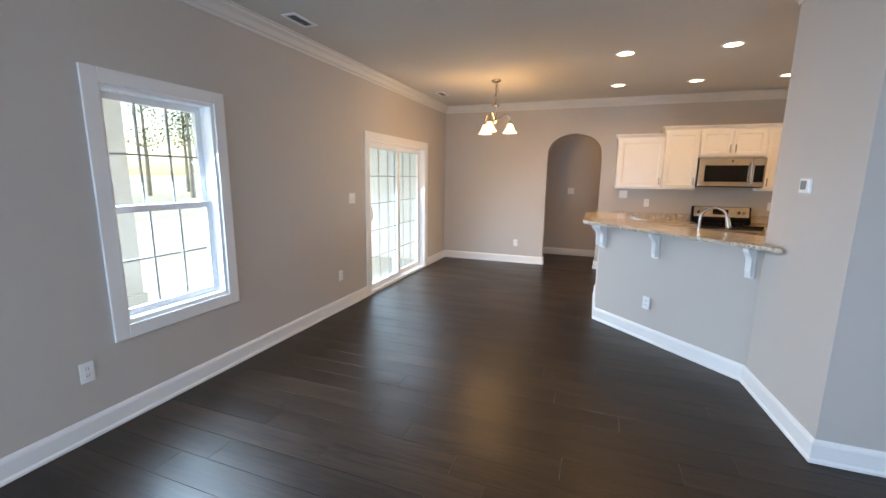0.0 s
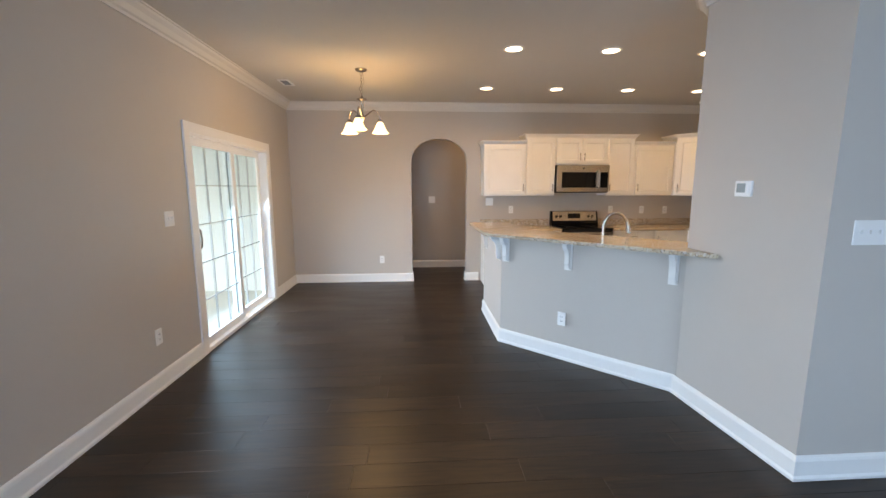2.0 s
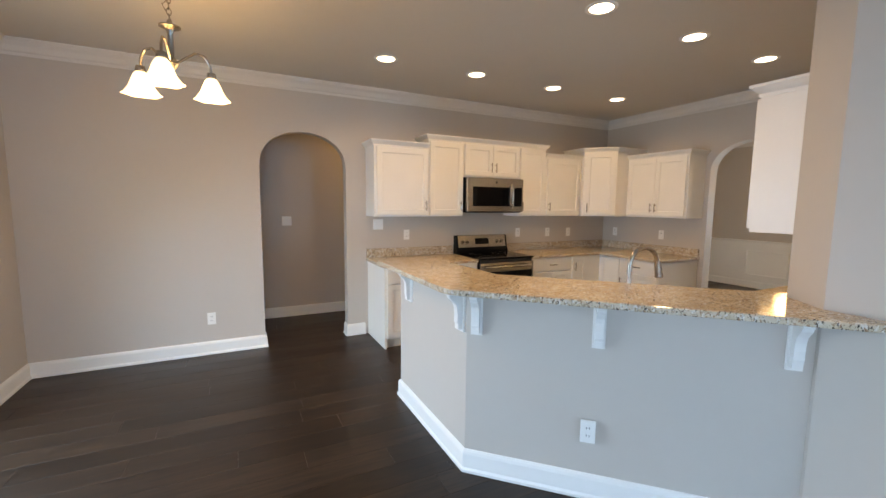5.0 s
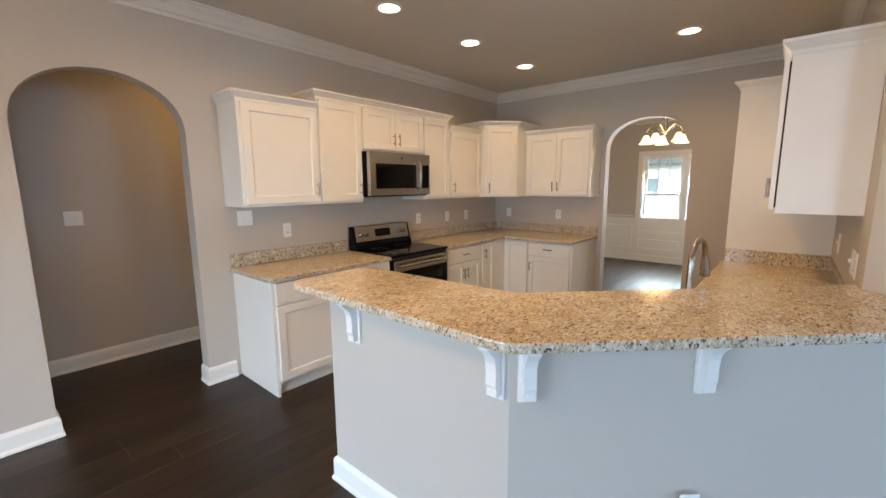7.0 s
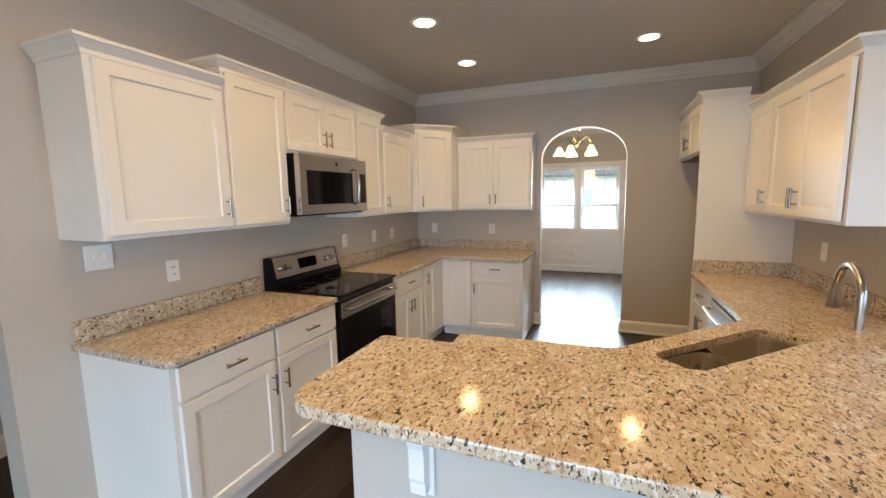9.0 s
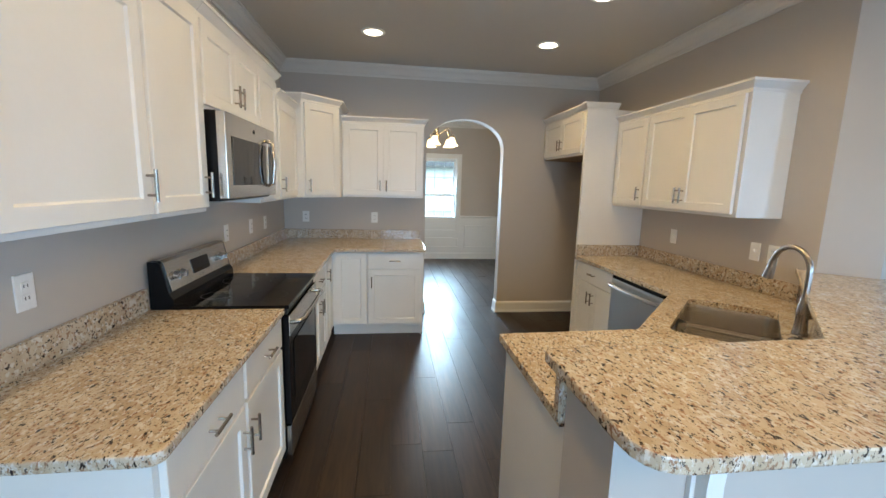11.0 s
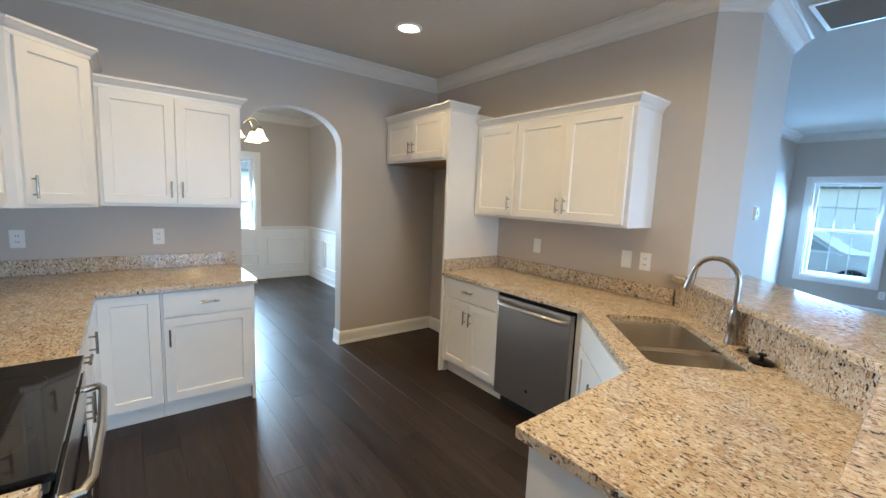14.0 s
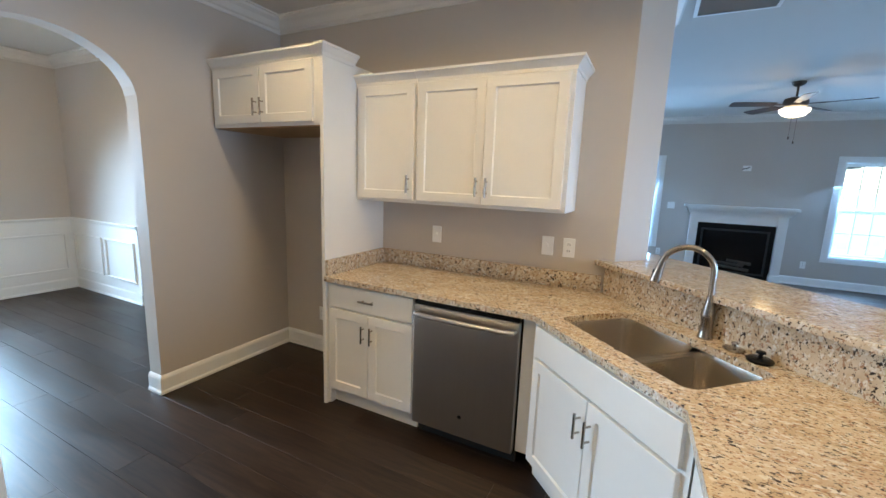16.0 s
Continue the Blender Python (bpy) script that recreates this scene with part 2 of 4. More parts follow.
def tube(pts, r, seg=10, bm=None):
    bm = bm or bmesh.new()
    pts = [Vector(p) for p in pts]
    rings = []
    for i, p in enumerate(pts):
        d = (pts[min(i + 1, len(pts) - 1)] - pts[max(i - 1, 0)]).normalized()
        q = d.to_track_quat("Z", "Y")
        rr = r[i] if isinstance(r, (list, tuple)) else r
        rings.append([bm.verts.new(p + q @ Vector((rr * math.cos(2 * math.pi * k / seg), rr * math.sin(2 * math.pi * k / seg), 0))) for k in range(seg)])
    for a, b in zip(rings, rings[1:]):
        best = min(range(seg), key=lambda s: sum((a[k].co - b[(k + s) % seg].co).length for k in range(seg)))
        for k in range(seg):
            bm.faces.new((a[k], a[(k + 1) % seg], b[(k + 1 + best) % seg], b[(k + best) % seg]))
    bm.faces.new(rings[0]), bm.faces.new(rings[-1])
    bmesh.ops.recalc_face_normals(bm, faces=bm.faces)
    return bm


def mesh(name, bm, mat, smooth=False):
    me = bpy.data.meshes.new(name)
    bm.to_mesh(me)
    bm.free()
    me.materials.append(mat)
    if smooth:
        me.polygons.foreach_set("use_smooth", [True] * len(me.polygons))
        me.set_sharp_from_angle(angle=radians(40))
    return new(name, me)


def part(name, bm, mat, parent, label="", smooth=False):
    ob = mesh(name, bm, mat, smooth)
    ob.parent = parent
    return tagged(ob, label=label)


def thing(name, label, category, m=None, group="", kind=""):
    ob = new(name)
    ob.empty_display_size = 0.1
    if m is not None:
        ob.matrix_world = m
    return tagged(ob, label, category, group, kind)


def structure(name, bm, mat, label, category, smooth=False):
    return tagged(mesh(name, bm, mat, smooth), label, category, kind="structure")


# ---------- plan ----------
WX, NY, EX, SY, CH = -2.18, 7.53, 4.46, 4.0, 2.74      # west, north, east, kitchen south, ceiling
LY, LX = -2.0, 2.65                                    # living room south and east walls
HY = 8.66                                              # hall's far wall
DX, DS, DN = 8.02, 4.14, 8.0                           # breakfast room east, south, north
T = 0.13
NX, NBY = 1.67, 2.91                                  # outer corner of the block between kitchen and living room


def wall_y(bm, x0, x1, y0, y1, openings, z1=CH):
    """A wall along y between x0 and x1 with rectangular openings (a, b, sill, head)."""
    at = y0
    for a, b, lo, hi in sorted(openings):
        addbox(bm, x0, x1, at, a, 0, z1)
        if lo > 0:
            addbox(bm, x0, x1, a, b, 0, lo)
        if hi < z1:
            addbox(bm, x0, x1, a, b, hi, z1)
        at = b
    addbox(bm, x0, x1, at, y1, 0, z1)
    return bm


def wall_x(bm, y0, y1, x0, x1, openings, z1=CH):
    wall_y(bm, y0, y1, x0, x1, openings, z1)
    for v in bm.verts:
        v.co.x, v.co.y = v.co.y, v.co.x
    bmesh.ops.recalc_face_normals(bm, faces=bm.faces)
    return bm


def arch_fill(bm, a, b, spring, apex, head, lo, hi, along):
    """The spandrel over an arched opening, from the arch line up to head, between the faces lo and hi."""
    mid, half, rise, k = (a + b) / 2, (b - a) / 2, apex - spring, 24
    pts = []
    for i in range(k + 1):
        th = math.pi - math.pi * i / k
        pts.append((mid + half * math.cos(th), spring + rise * math.sin(th) ** 0.9))
    for (u0, v0), (u1, v1) in zip(pts, pts[1:]):
        vs = []
        for w in (lo, hi):
            for u, v in ((u0, v0), (u1, v1), (u1, head), (u0, head)):
                vs.append(bm.verts.new((w, u, v) if along == "y" else (u, w, v)))
        f = [bm.faces.new(vs[0:4]), bm.faces.new(vs[4:8]), bm.faces.new((vs[0], vs[1], vs[5], vs[4])), bm.faces.new((vs[2], vs[3], vs[7], vs[6]))]
        bmesh.ops.recalc_face_normals(bm, faces=f)


AN = (-0.345, 0.515, 1.87, 2.225)      # north arch: sides, spring, apex
AE = (5.10, 5.985, 1.90, 2.24)         # east arch
WIN_W = (1.895, 2.635, 0.60, 2.01)      # west window opening
SLD = (4.785, 6.575, 0.0, 1.96)          # sliding door opening
WIN_S1, WIN_S2 = (1.55, 2.37, 0.50, 2.0), (-1.72, -0.98, 0.50, 2.0)
WIN_D = (5.05, 6.50, 0.60, 2.03)       # breakfast room window pair

bm = wall_y(bmesh.new(), WX - 0.15, WX, LY - 0.15, HY, [WIN_W, SLD])
structure("wall_west", bm, M_WALL, "greige painted wall with window and sliding door", "wall")
bm = wall_x(bmesh.new(), NY, NY + T, WX, EX + T, [(AN[0], AN[1], 0, 2.35)])
arch_fill(bm, *AN, 2.35, NY, NY + T, "x")
structure("wall_north", bm, M_WALL, "greige kitchen wall with arched hall opening", "wall")
bm = wall_y(bmesh.new(), EX, EX + T, SY, NY, [(AE[0], AE[1], 0, 2.35)])
arch_fill(bm, *AE, 2.35, EX, EX + T, "y")
structure("wall_east", bm, M_WALL, "greige wall with arched opening to breakfast room", "wall")
structure("wall_south", prism([(NX, NBY), (EX + T, NBY), (EX + T, SY), (1.775, SY), (1.61, 3.80)], 0, CH), M_WALL, "greige wall block between kitchen and living room", "wall")
structure("wall_living_east", box(LX, LX + T, LY, NBY, 0, CH), M_WALL, "greige living room side wall", "wall")
bm = wall_x(bmesh.new(), LY - 0.15, LY, WX, LX + T, [WIN_S1, WIN_S2])
structure("wall_living_south", bm, M_WALL, "greige living room wall with two windows", "wall")
structure("wall_hall", box(WX, 4.6, HY, HY + T, 0, CH), M_WALL, "greige hall wall behind the arch", "wall")
structure("wall_hall_end", box(2.2, 2.33, NY + T, HY, 0, CH), M_WALL, "greige hall end wall", "wall")
bm = wall_y(bmesh.new(), DX, DX + 0.15, DS - T, DN, [WIN_D])
structure("wall_dining_east", bm, M_WALL, "greige breakfast room wall with paired window", "wall")
bm = wall_x(bmesh.new(), DS - T, DS, EX + T, DX, [(5.35, 6.55, 0, 2.35)])
arch_fill(bm, 5.35, 6.55, 1.9, 2.24, 2.35, DS - T, DS, "x")
structure("wall_dining_south", bm, M_WALL, "greige breakfast room wall with arched opening", "wall")
structure("wall_dining_north", box(EX + T, DX, DN, DN + T, 0, CH), M_WALL, "greige breakfast room wall", "wall")
structure("wall_dining_west", box(EX, EX + T, NY + T, DN, 0, CH), M_WALL, "greige wall", "wall")
structure("wall_foyer", box(EX + T, DX + 0.15, 2.3, 2.43, 0, CH), M_WALL, "greige foyer wall", "wall")
structure("wall_foyer_east", box(DX, DX + 0.15, 2.43, DS - T, 0, CH), M_WALL, "greige foyer wall", "wall")
structure("ceiling", box(WX - 0.15, DX + 0.15, LY - 0.15, HY + T, CH, CH + 0.15), M_CEIL, "flat painted ceiling", "ceiling")

# floor: subfloor now, planks at the end of the file
FLOOR = structure("floor", box(WX - 0.15, DX + 0.15, LY - 0.15, HY + T, -0.2, -0.012), M_SUB, "dark brown hand-scraped plank floor", "floor")

# trim runs
BASE = [(0, 0.003), (0.024, 0.003), (0.024, 0.018), (0.016, 0.03), (0.016, 0.108), (0.012, 0.122), (0.005, 0.132), (0, 0.134)]
CROWN = [(0, -0.115), (0.012, -0.115), (0.014, -0.095), (0.03, -0.085), (0.05, -0.05), (0.075, -0.028), (0.08, -0.012), (0.095, -0.01), (0.095, 0), (0, 0)]
CROWN = [(o, CH + z) for o, z in CROWN]


def baseboard(path):
    structure("baseboard", sweep(path[::-1], BASE), M_TRIM, "white moulded baseboard", "baseboard")


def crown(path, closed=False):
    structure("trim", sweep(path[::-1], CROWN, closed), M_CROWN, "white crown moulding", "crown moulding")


baseboard([(WX, 6.665), (WX, NY), (AN[0], NY), (AN[0], NY + T)])
baseboard([(AN[1], NY + T), (AN[1], NY), (0.715, NY)])
baseboard([(LX, NBY), (LX, LY), (1.0, LY)])
baseboard([(-0.42, LY), (WX, LY), (WX, 4.695)])
baseboard([(0.80, 5.91), (0.54, 5.91), (0.54, 4.90), (1.61, 3.83), (NX, NBY), (LX, NBY)])
baseboard([(EX + T, AE[0]), (EX, AE[0]), (EX, SY), (3.46, SY)])
baseboard([(EX, 6.045), (EX, AE[1]), (EX + T, AE[1])])
baseboard([(WX, NY + T), (WX, HY), (2.2, HY), (2.2, NY + T)])
baseboard([(EX + T, DN), (DX, DN), (DX, DS), (6.55, DS)])
baseboard([(5.35, DS), (EX + T, DS), (EX + T, AE[0])])
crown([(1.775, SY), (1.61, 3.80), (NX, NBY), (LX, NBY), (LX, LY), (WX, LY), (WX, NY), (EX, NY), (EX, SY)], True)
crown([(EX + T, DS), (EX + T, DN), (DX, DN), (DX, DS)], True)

# ---------- lamps of the place ----------
window_light(WX - 0.22, 2.27, 1.3, 0.75, 1.4, 90, 11)
window_light(WX - 0.22, 5.68, 1.0, 1.75, 1.85, 90, 11)
window_light(1.96, LY - 0.22, 1.25, 0.8, 1.5, 180, 19, (0.30, 0.57, 1.0), 175)
window_light(-1.26, LY - 0.22, 1.25, 0.75, 1.5, 180, 19, (0.30, 0.57, 1.0), 175)
window_light(DX + 0.22, 5.78, 1.3, 1.45, 1.45, -90, 31, (0.55, 0.76, 1.0), 122)

# ---------- windows and doors ----------
def sash(bm, x0, x1, z0, z1, y0, y1, w):
    addbox(bm, x0, x0 + w, y0, y1, z0, z1), addbox(bm, x1 - w, x1, y0, y1, z0, z1)
    addbox(bm, x0 + w, x1 - w, y0, y1, z0, z0 + w), addbox(bm, x0 + w, x1 - w, y0, y1, z1 - w, z1)
    return bm


def casing(win, x0, x1, z0, z1, w=0.085, to_floor=False):
    """Flat casing round an opening, proud of the wall face at y = 0 (room on -y)."""
    b = bmesh.new()
    zb = 0.0 if to_floor else z0 - w
    addbox(b, x0 - w, x0, -0.018, 0, zb, z1 + w, 0.004), addbox(b, x1, x1 + w, -0.018, 0, zb, z1 + w, 0.004)
    addbox(b, x0, x1, -0.018, 0, z1, z1 + w, 0.004)
    if not to_floor:
        addbox(b, x0, x1, -0.018, 0, z0 - w, z0, 0.004)
    part("casing", b, M_TRIM, win)


def double_hung(name, m, w, z0, z1, cols=3, label="white double-hung window with muntin grid"):
    """Window in local coordinates: room on -y, opening from x 0 to w, wall face at y 0, 0.15 thick."""
    win = thing(name, label, "window", m, kind="structure")
    b = bmesh.new()
    for a in ((0, 0.02, z0, z1), (w - 0.02, w, z0, z1), (0.02, w - 0.02, z0, z0 + 0.025), (0.02, w - 0.02, z1 - 0.02, z1)):
        addbox(b, a[0], a[1], 0.004, 0.15, a[2], a[3])
    part("window_frame", b, M_VINYL, win)
    mid = (z0 + z1) / 2 - 0.01
    for nm, lo, hi, y in (("lower_sash", z0 + 0.025, mid + 0.02, 0.075), ("upper_sash", mid - 0.02, z1 - 0.02, 0.11)):
        s = part(nm, sash(bmesh.new(), 0.02, w - 0.02, lo, hi, y, y + 0.032, 0.042), M_VINYL, win)
        for i in range(1, cols):
            x = 0.062 + (w - 0.124) * i / cols
            part("muntin", box(x - 0.006, x + 0.006, y + 0.009, y + 0.021, lo + 0.042, hi - 0.042), M_GRID, s)
        zm = (lo + hi) / 2
        part("muntin", box(0.062, w - 0.062, y + 0.010, y + 0.020, zm - 0.006, zm + 0.006), M_GRID, s)
        g = part("pane", box(0.062, w - 0.062, y + 0.013, y + 0.017, lo + 0.042, hi - 0.042), M_GLASS, s)
        g.visible_shadow = False
    return win


W_ROOM = pose(WX, 0, 0, 0, 0, 90)       # west wall: local x runs along +y, room towards local -y
win = double_hung("window_1", pose(WX, WIN_W[0], 0, 0, 0, 90), WIN_W[1] - WIN_W[0], WIN_W[2], WIN_W[3])
casing(win, 0, WIN_W[1] - WIN_W[0], WIN_W[2], WIN_W[3])
for nm, o in (("window_2", WIN_S1), ("window_3", WIN_S2)):
    win = double_hung(nm, pose(o[1], LY, 0, 0, 0, 180), o[1] - o[0], o[2], o[3])
    casing(win, 0, o[1] - o[0], o[2], o[3])
wd = (WIN_D[1] - WIN_D[0] - 0.07) / 2
for nm, y in (("window_4", WIN_D[1]), ("window_5", WIN_D[1] - wd - 0.07)):
    win = double_hung(nm, pose(DX, y, 0, 0, 0, -90), wd, WIN_D[2], WIN_D[3])
    if nm == "window_4":
        casing(win, 0, WIN_D[1] - WIN_D[0], WIN_D[2], WIN_D[3])
        part("mullion", box(wd, wd + 0.07, -0.014, 0.14, WIN_D[2], WIN_D[3]), M_TRIM, win)

# sliding door
sw = SLD[1] - SLD[0]
door = thing("door_1", "white vinyl sliding patio door with grid panes", "sliding door", pose(WX, SLD[0], 0, 0, 0, 90), kind="structure")
b = bmesh.new()
for a in ((0, 0.03, 0, SLD[3]), (sw - 0.03, sw, 0, SLD[3]), (0.03, sw - 0.03, 0.0, 0.035), (0.03, sw - 0.03, SLD[3] - 0.03, SLD[3])):
    addbox(b, a[0], a[1], -0.01, 0.15, a[2], a[3])
part("door_frame", b, M_VINYL, door)
casing(door, 0, sw, 0, SLD[3], to_floor=True)
for nm, x0, x1, y in (("sliding_panel", 0.03, sw / 2 + 0.04, 0.035), ("fixed_panel", sw / 2 - 0.04, sw - 0.03, 0.085)):
    s = part(nm, sash(bmesh.new(), x0, x1, 0.035, SLD[3] - 0.03, y, y + 0.04, 0.07), M_VINYL, door)
    for i in (1, 2):
        x = x0 + 0.07 + (x1 - x0 - 0.14) * i / 3
        part("muntin", box(x - 0.0045, x + 0.0045, y + 0.012, y + 0.028, 0.105, SLD[3] - 0.1), M_GRID, s)
    for i in range(1, 5):
        z = 0.105 + (SLD[3] - 0.205) * i / 5
        part("muntin", box(x0 + 0.07, x1 - 0.07, y + 0.013, y + 0.027, z - 0.0045, z + 0.0045), M_GRID, s)
    g = part("pane", box(x0 + 0.07, x1 - 0.07, y + 0.018, y + 0.022, 0.105, SLD[3] - 0.1), M_GLASS, s)
    g.visible_shadow = False
    if nm == "sliding_panel":
        part("handle", tube([(x0 + 0.035, y, 0.95), (x0 + 0.035, y - 0.035, 0.96), (x0 + 0.035, y - 0.045, 1.04), (x0 + 0.035, y - 0.035, 1.12), (x0 + 0.035, y, 1.13)], 0.008), M_NICKEL, s, "metal pull handle", True)


# ---------- cabinets ----------
def door_bm(x0, x1, z0, z1, y, rail=0.055, flat=False):
    """A shaker door or flat drawer front with its back at y, 20 mm thick towards -y."""
    b = bmesh.new()
    if flat:
        return addbox(b, x0, x1, y - 0.02, y, z0, z1, 0.003)
    def ring(dx, yy):
        return [b.verts.new((x, yy, z)) for x, z in ((x0 + dx, z0 + dx), (x1 - dx, z0 + dx), (x1 - dx, z1 - dx), (x0 + dx, z1 - dx))]

    rings = [ring(0, y), ring(0, y - 0.018), ring(0.002, y - 0.02), ring(rail, y - 0.02), ring(rail + 0.006, y - 0.011)]
    for o, n in zip(rings, rings[1:]):
        for i in range(4):
            b.faces.new((o[i], o[(i + 1) % 4], n[(i + 1) % 4], n[i]))
    b.faces.new(rings[-1]), b.faces.new(rings[0])
    bmesh.ops.recalc_face_normals(b, faces=b.faces)
    return b


def pull(parent, x, z, y, length=0.11, upright=True):
    d = Vector((0, 0, length / 2)) if upright else Vector((length / 2, 0, 0))
    c = Vector((x, y - 0.05, z))
    b = addcyl(bmesh.new(), c - d, c + d, 0.006, seg=10)
    for s in (-0.6, 0.6):
        p = c + d * s
        addcyl(b, p, p + Vector((0, 0.031, 0)), 0.0045, seg=8)
    part("handle", b, M_NICKEL, parent, "satin nickel bar pull", True)


def front(cab, x0, x1, z0, z1, y, side=None, flat=False, low=True):
    d = part("drawer_front" if flat else "door", door_bm(x0, x1, z0, z1, y, flat=flat), M_CAB, cab)
    if flat:
        if side != "none":
            pull(d, (x0 + x1) / 2, (z0 + z1) / 2, y, upright=False)
    elif side:
        pull(d, x1 - 0.03 if side == "r" else x0 + 0.03, z0 + 0.1 if low else z1 - 0.12, y)
    return d


CORNICE = [(0.0, 0.0), (0.006, 0.0), (0.008, 0.018), (0.02, 0.03), (0.036, 0.05), (0.042, 0.052), (0.042, 0.066), (0.0, 0.066)]


def wall_cabinet(m, w, d, z0, z1, doors, label, ends="lr", crown_h=True, rail=0.0):
    """Wall cabinet: back at y 0, front at -d. doors: (from, to, handle side)."""
    cab = thing("wall_cabinet", label, "cabinet", m, "kitchen wall cabinets")
    part("body", box(0, w, -d, 0, z0, z1, bevel=0.002), M_CAB, cab)
    for a, b, s in doors:
        front(cab, a, b, z0 + 0.02, z1 - 0.02, -d, s)
    path = ([(0, 0)] if "l" in ends else []) + [(0, -d), (w, -d)] + ([(w, 0)] if "r" in ends else [])
    part("cornice", sweep(path[::-1], [(o, z1 - 0.012 + z) for o, z in CORNICE]), M_CAB, cab)
    return cab


def base_cabinet(m, w, d, top, fronts, label, end_l=False, end_r=False, hollow=False):
    cab = thing("base_cabinet", label, "cabinet", m, "kitchen base cabinets")
    part("body", box(0, w, -d, 0, 0.10, 0.62 if hollow else top, bevel=0.002), M_CAB, cab)
    if hollow:
        part("front_rail", box(0, w, -d, -d + 0.02, 0.62, top), M_CAB, cab)
    part("toe_kick", box(0.0, w, -d + 0.045, -0.01, 0.003, 0.10), M_CAB, cab)
    if end_l:
        part("end_panel", box(-0.006, 0.014, -d - 0.001, 0, 0.003, top), M_CAB, cab)
    if end_r:
        part("end_panel", box(w - 0.014, w + 0.006, -d - 0.001, 0, 0.003, top), M_CAB, cab)
    for f in fronts:
        front(cab, *f[:4], -d, *f[4:])
    return cab


UB, UT, UTT = 1.36, 2.11, 2.21
N = lambda x: pose(x, NY - 0.001, 0)
E_ = lambda y: pose(EX - 0.001, y, 0, 0, 0, -90)
S_ = lambda x: pose(x, SY + 0.001, 0, 0, 0, 180)
wall_cabinet(N(0.735), 0.625, 0.315, UB, UT, [(0.025, 0.615, "r")], "white shaker wall cabinet with one door", "l")
wall_cabinet(N(1.362), 0.443, 0.315, UB, UTT, [(0.012, 0.43, "r")], "tall white shaker wall cabinet beside the microwave", "l")
wall_cabinet(N(1.807), 0.79, 0.315, 1.815, UTT, [(0.01, 0.393, "r"), (0.397, 0.78, "l")], "short white two-door cabinet above the microwave", "")
wall_cabinet(N(2.599), 0.415, 0.315, UB, UTT, [(0.012, 0.40, "l")], "tall white shaker wall cabinet", "r")
wall_cabinet(N(3.016), 0.622, 0.315, UB, UT, [(0.03, 0.60, "l")], "white shaker wall cabinet", "")
# diagonal corner cabinet
cab = thing("corner_cabinet", "tall white diagonal corner wall cabinet", "cabinet", None, "kitchen wall cabinets")
CP = [(EX - 0.002, NY - 0.002), (3.64, NY - 0.002), (3.64, 7.16), (3.93, 6.87), (EX - 0.002, 6.87)]
part("body", prism(CP, UB, UTT), M_CAB, cab)
part("cornice", sweep(CP[1:][::-1], [(o, UTT - 0.012 + z) for o, z in CORNICE]), M_CAB, cab)
dl = math.hypot(0.29, 0.29)
dm = pose(3.64, 7.16, 0, 0, 0, -45)
bmd = door_bm(0.025, dl - 0.025, UB + 0.02, UTT - 0.02, 0)
bmd.transform(dm)
cd = part("door", bmd, M_CAB, cab)
bmd = addcyl(bmesh.new(), (0.055, -0.05, 1.41), (0.055, -0.05, 1.53), 0.006)
for z in (1.43, 1.51):
    addcyl(bmd, (0.055, -0.05, z), (0.055, -0.02, z), 0.0045, seg=8)
bmd.transform(dm)
part("handle", bmd, M_NICKEL, cd, "satin nickel bar pull", True)
wall_cabinet(E_(6.868), 0.828, 0.315, UB, UT, [(0.02, 0.412, "r"), (0.416, 0.808, "l")], "white two-door shaker wall cabinet", "r")
# south wall: wall cabinets and fridge surround
wall_cabinet(S_(3.42), 0.46, 0.31, UB, UT - 0.005, [(0.02, 0.45, "r")], "white shaker wall cabinet beside fridge panel", "")
cab = wall_cabinet(S_(2.958), 0.932, 0.31, UB, UT - 0.005, [(0.012, 0.455, "r")], "white two-door shaker wall cabinet, one door slightly ajar", "r")
front(cab, 0.459, 0.91, UB + 0.02, UT - 0.025, -0.318, "l")
# Dark sheet added behind the ajar door as the shade in its gap.
part("gap_shade", box(0.47, 0.895, -0.3178, -0.3102, UB + 0.03, UT - 0.035), M_DARK, cab)
fp = thing("fridge_panel", "tall white side panel of the fridge space", "cabinet panel")
part("panel", box(3.42, 3.445, SY + 0.002, 4.63, 0.003, 2.22), M_CAB, fp)
fc = wall_cabinet(S_(EX - 0.002), EX - 3.449, 0.61, 1.82, 2.22, [(0.03, 0.49, "r"), (0.494, 0.95, "l")], "white two-door cabinet above the empty fridge space", "")
part("panel_cornice", sweep([(3.42, SY + 0.34), (3.42, 4.63), (3.449, 4.63)], [(o, 2.208 + z) for o, z in CORNICE]), M_CAB, fp)

part("underside", box(0.012, EX - 3.461, -0.60, -0.01, 1.812, 1.8195), material("raw_plywood", (0.42, 0.27, 0.14), 0.7, var=0.15, scale=4, stretch=(1, 8, 8)), fc, "unpainted plywood underside")

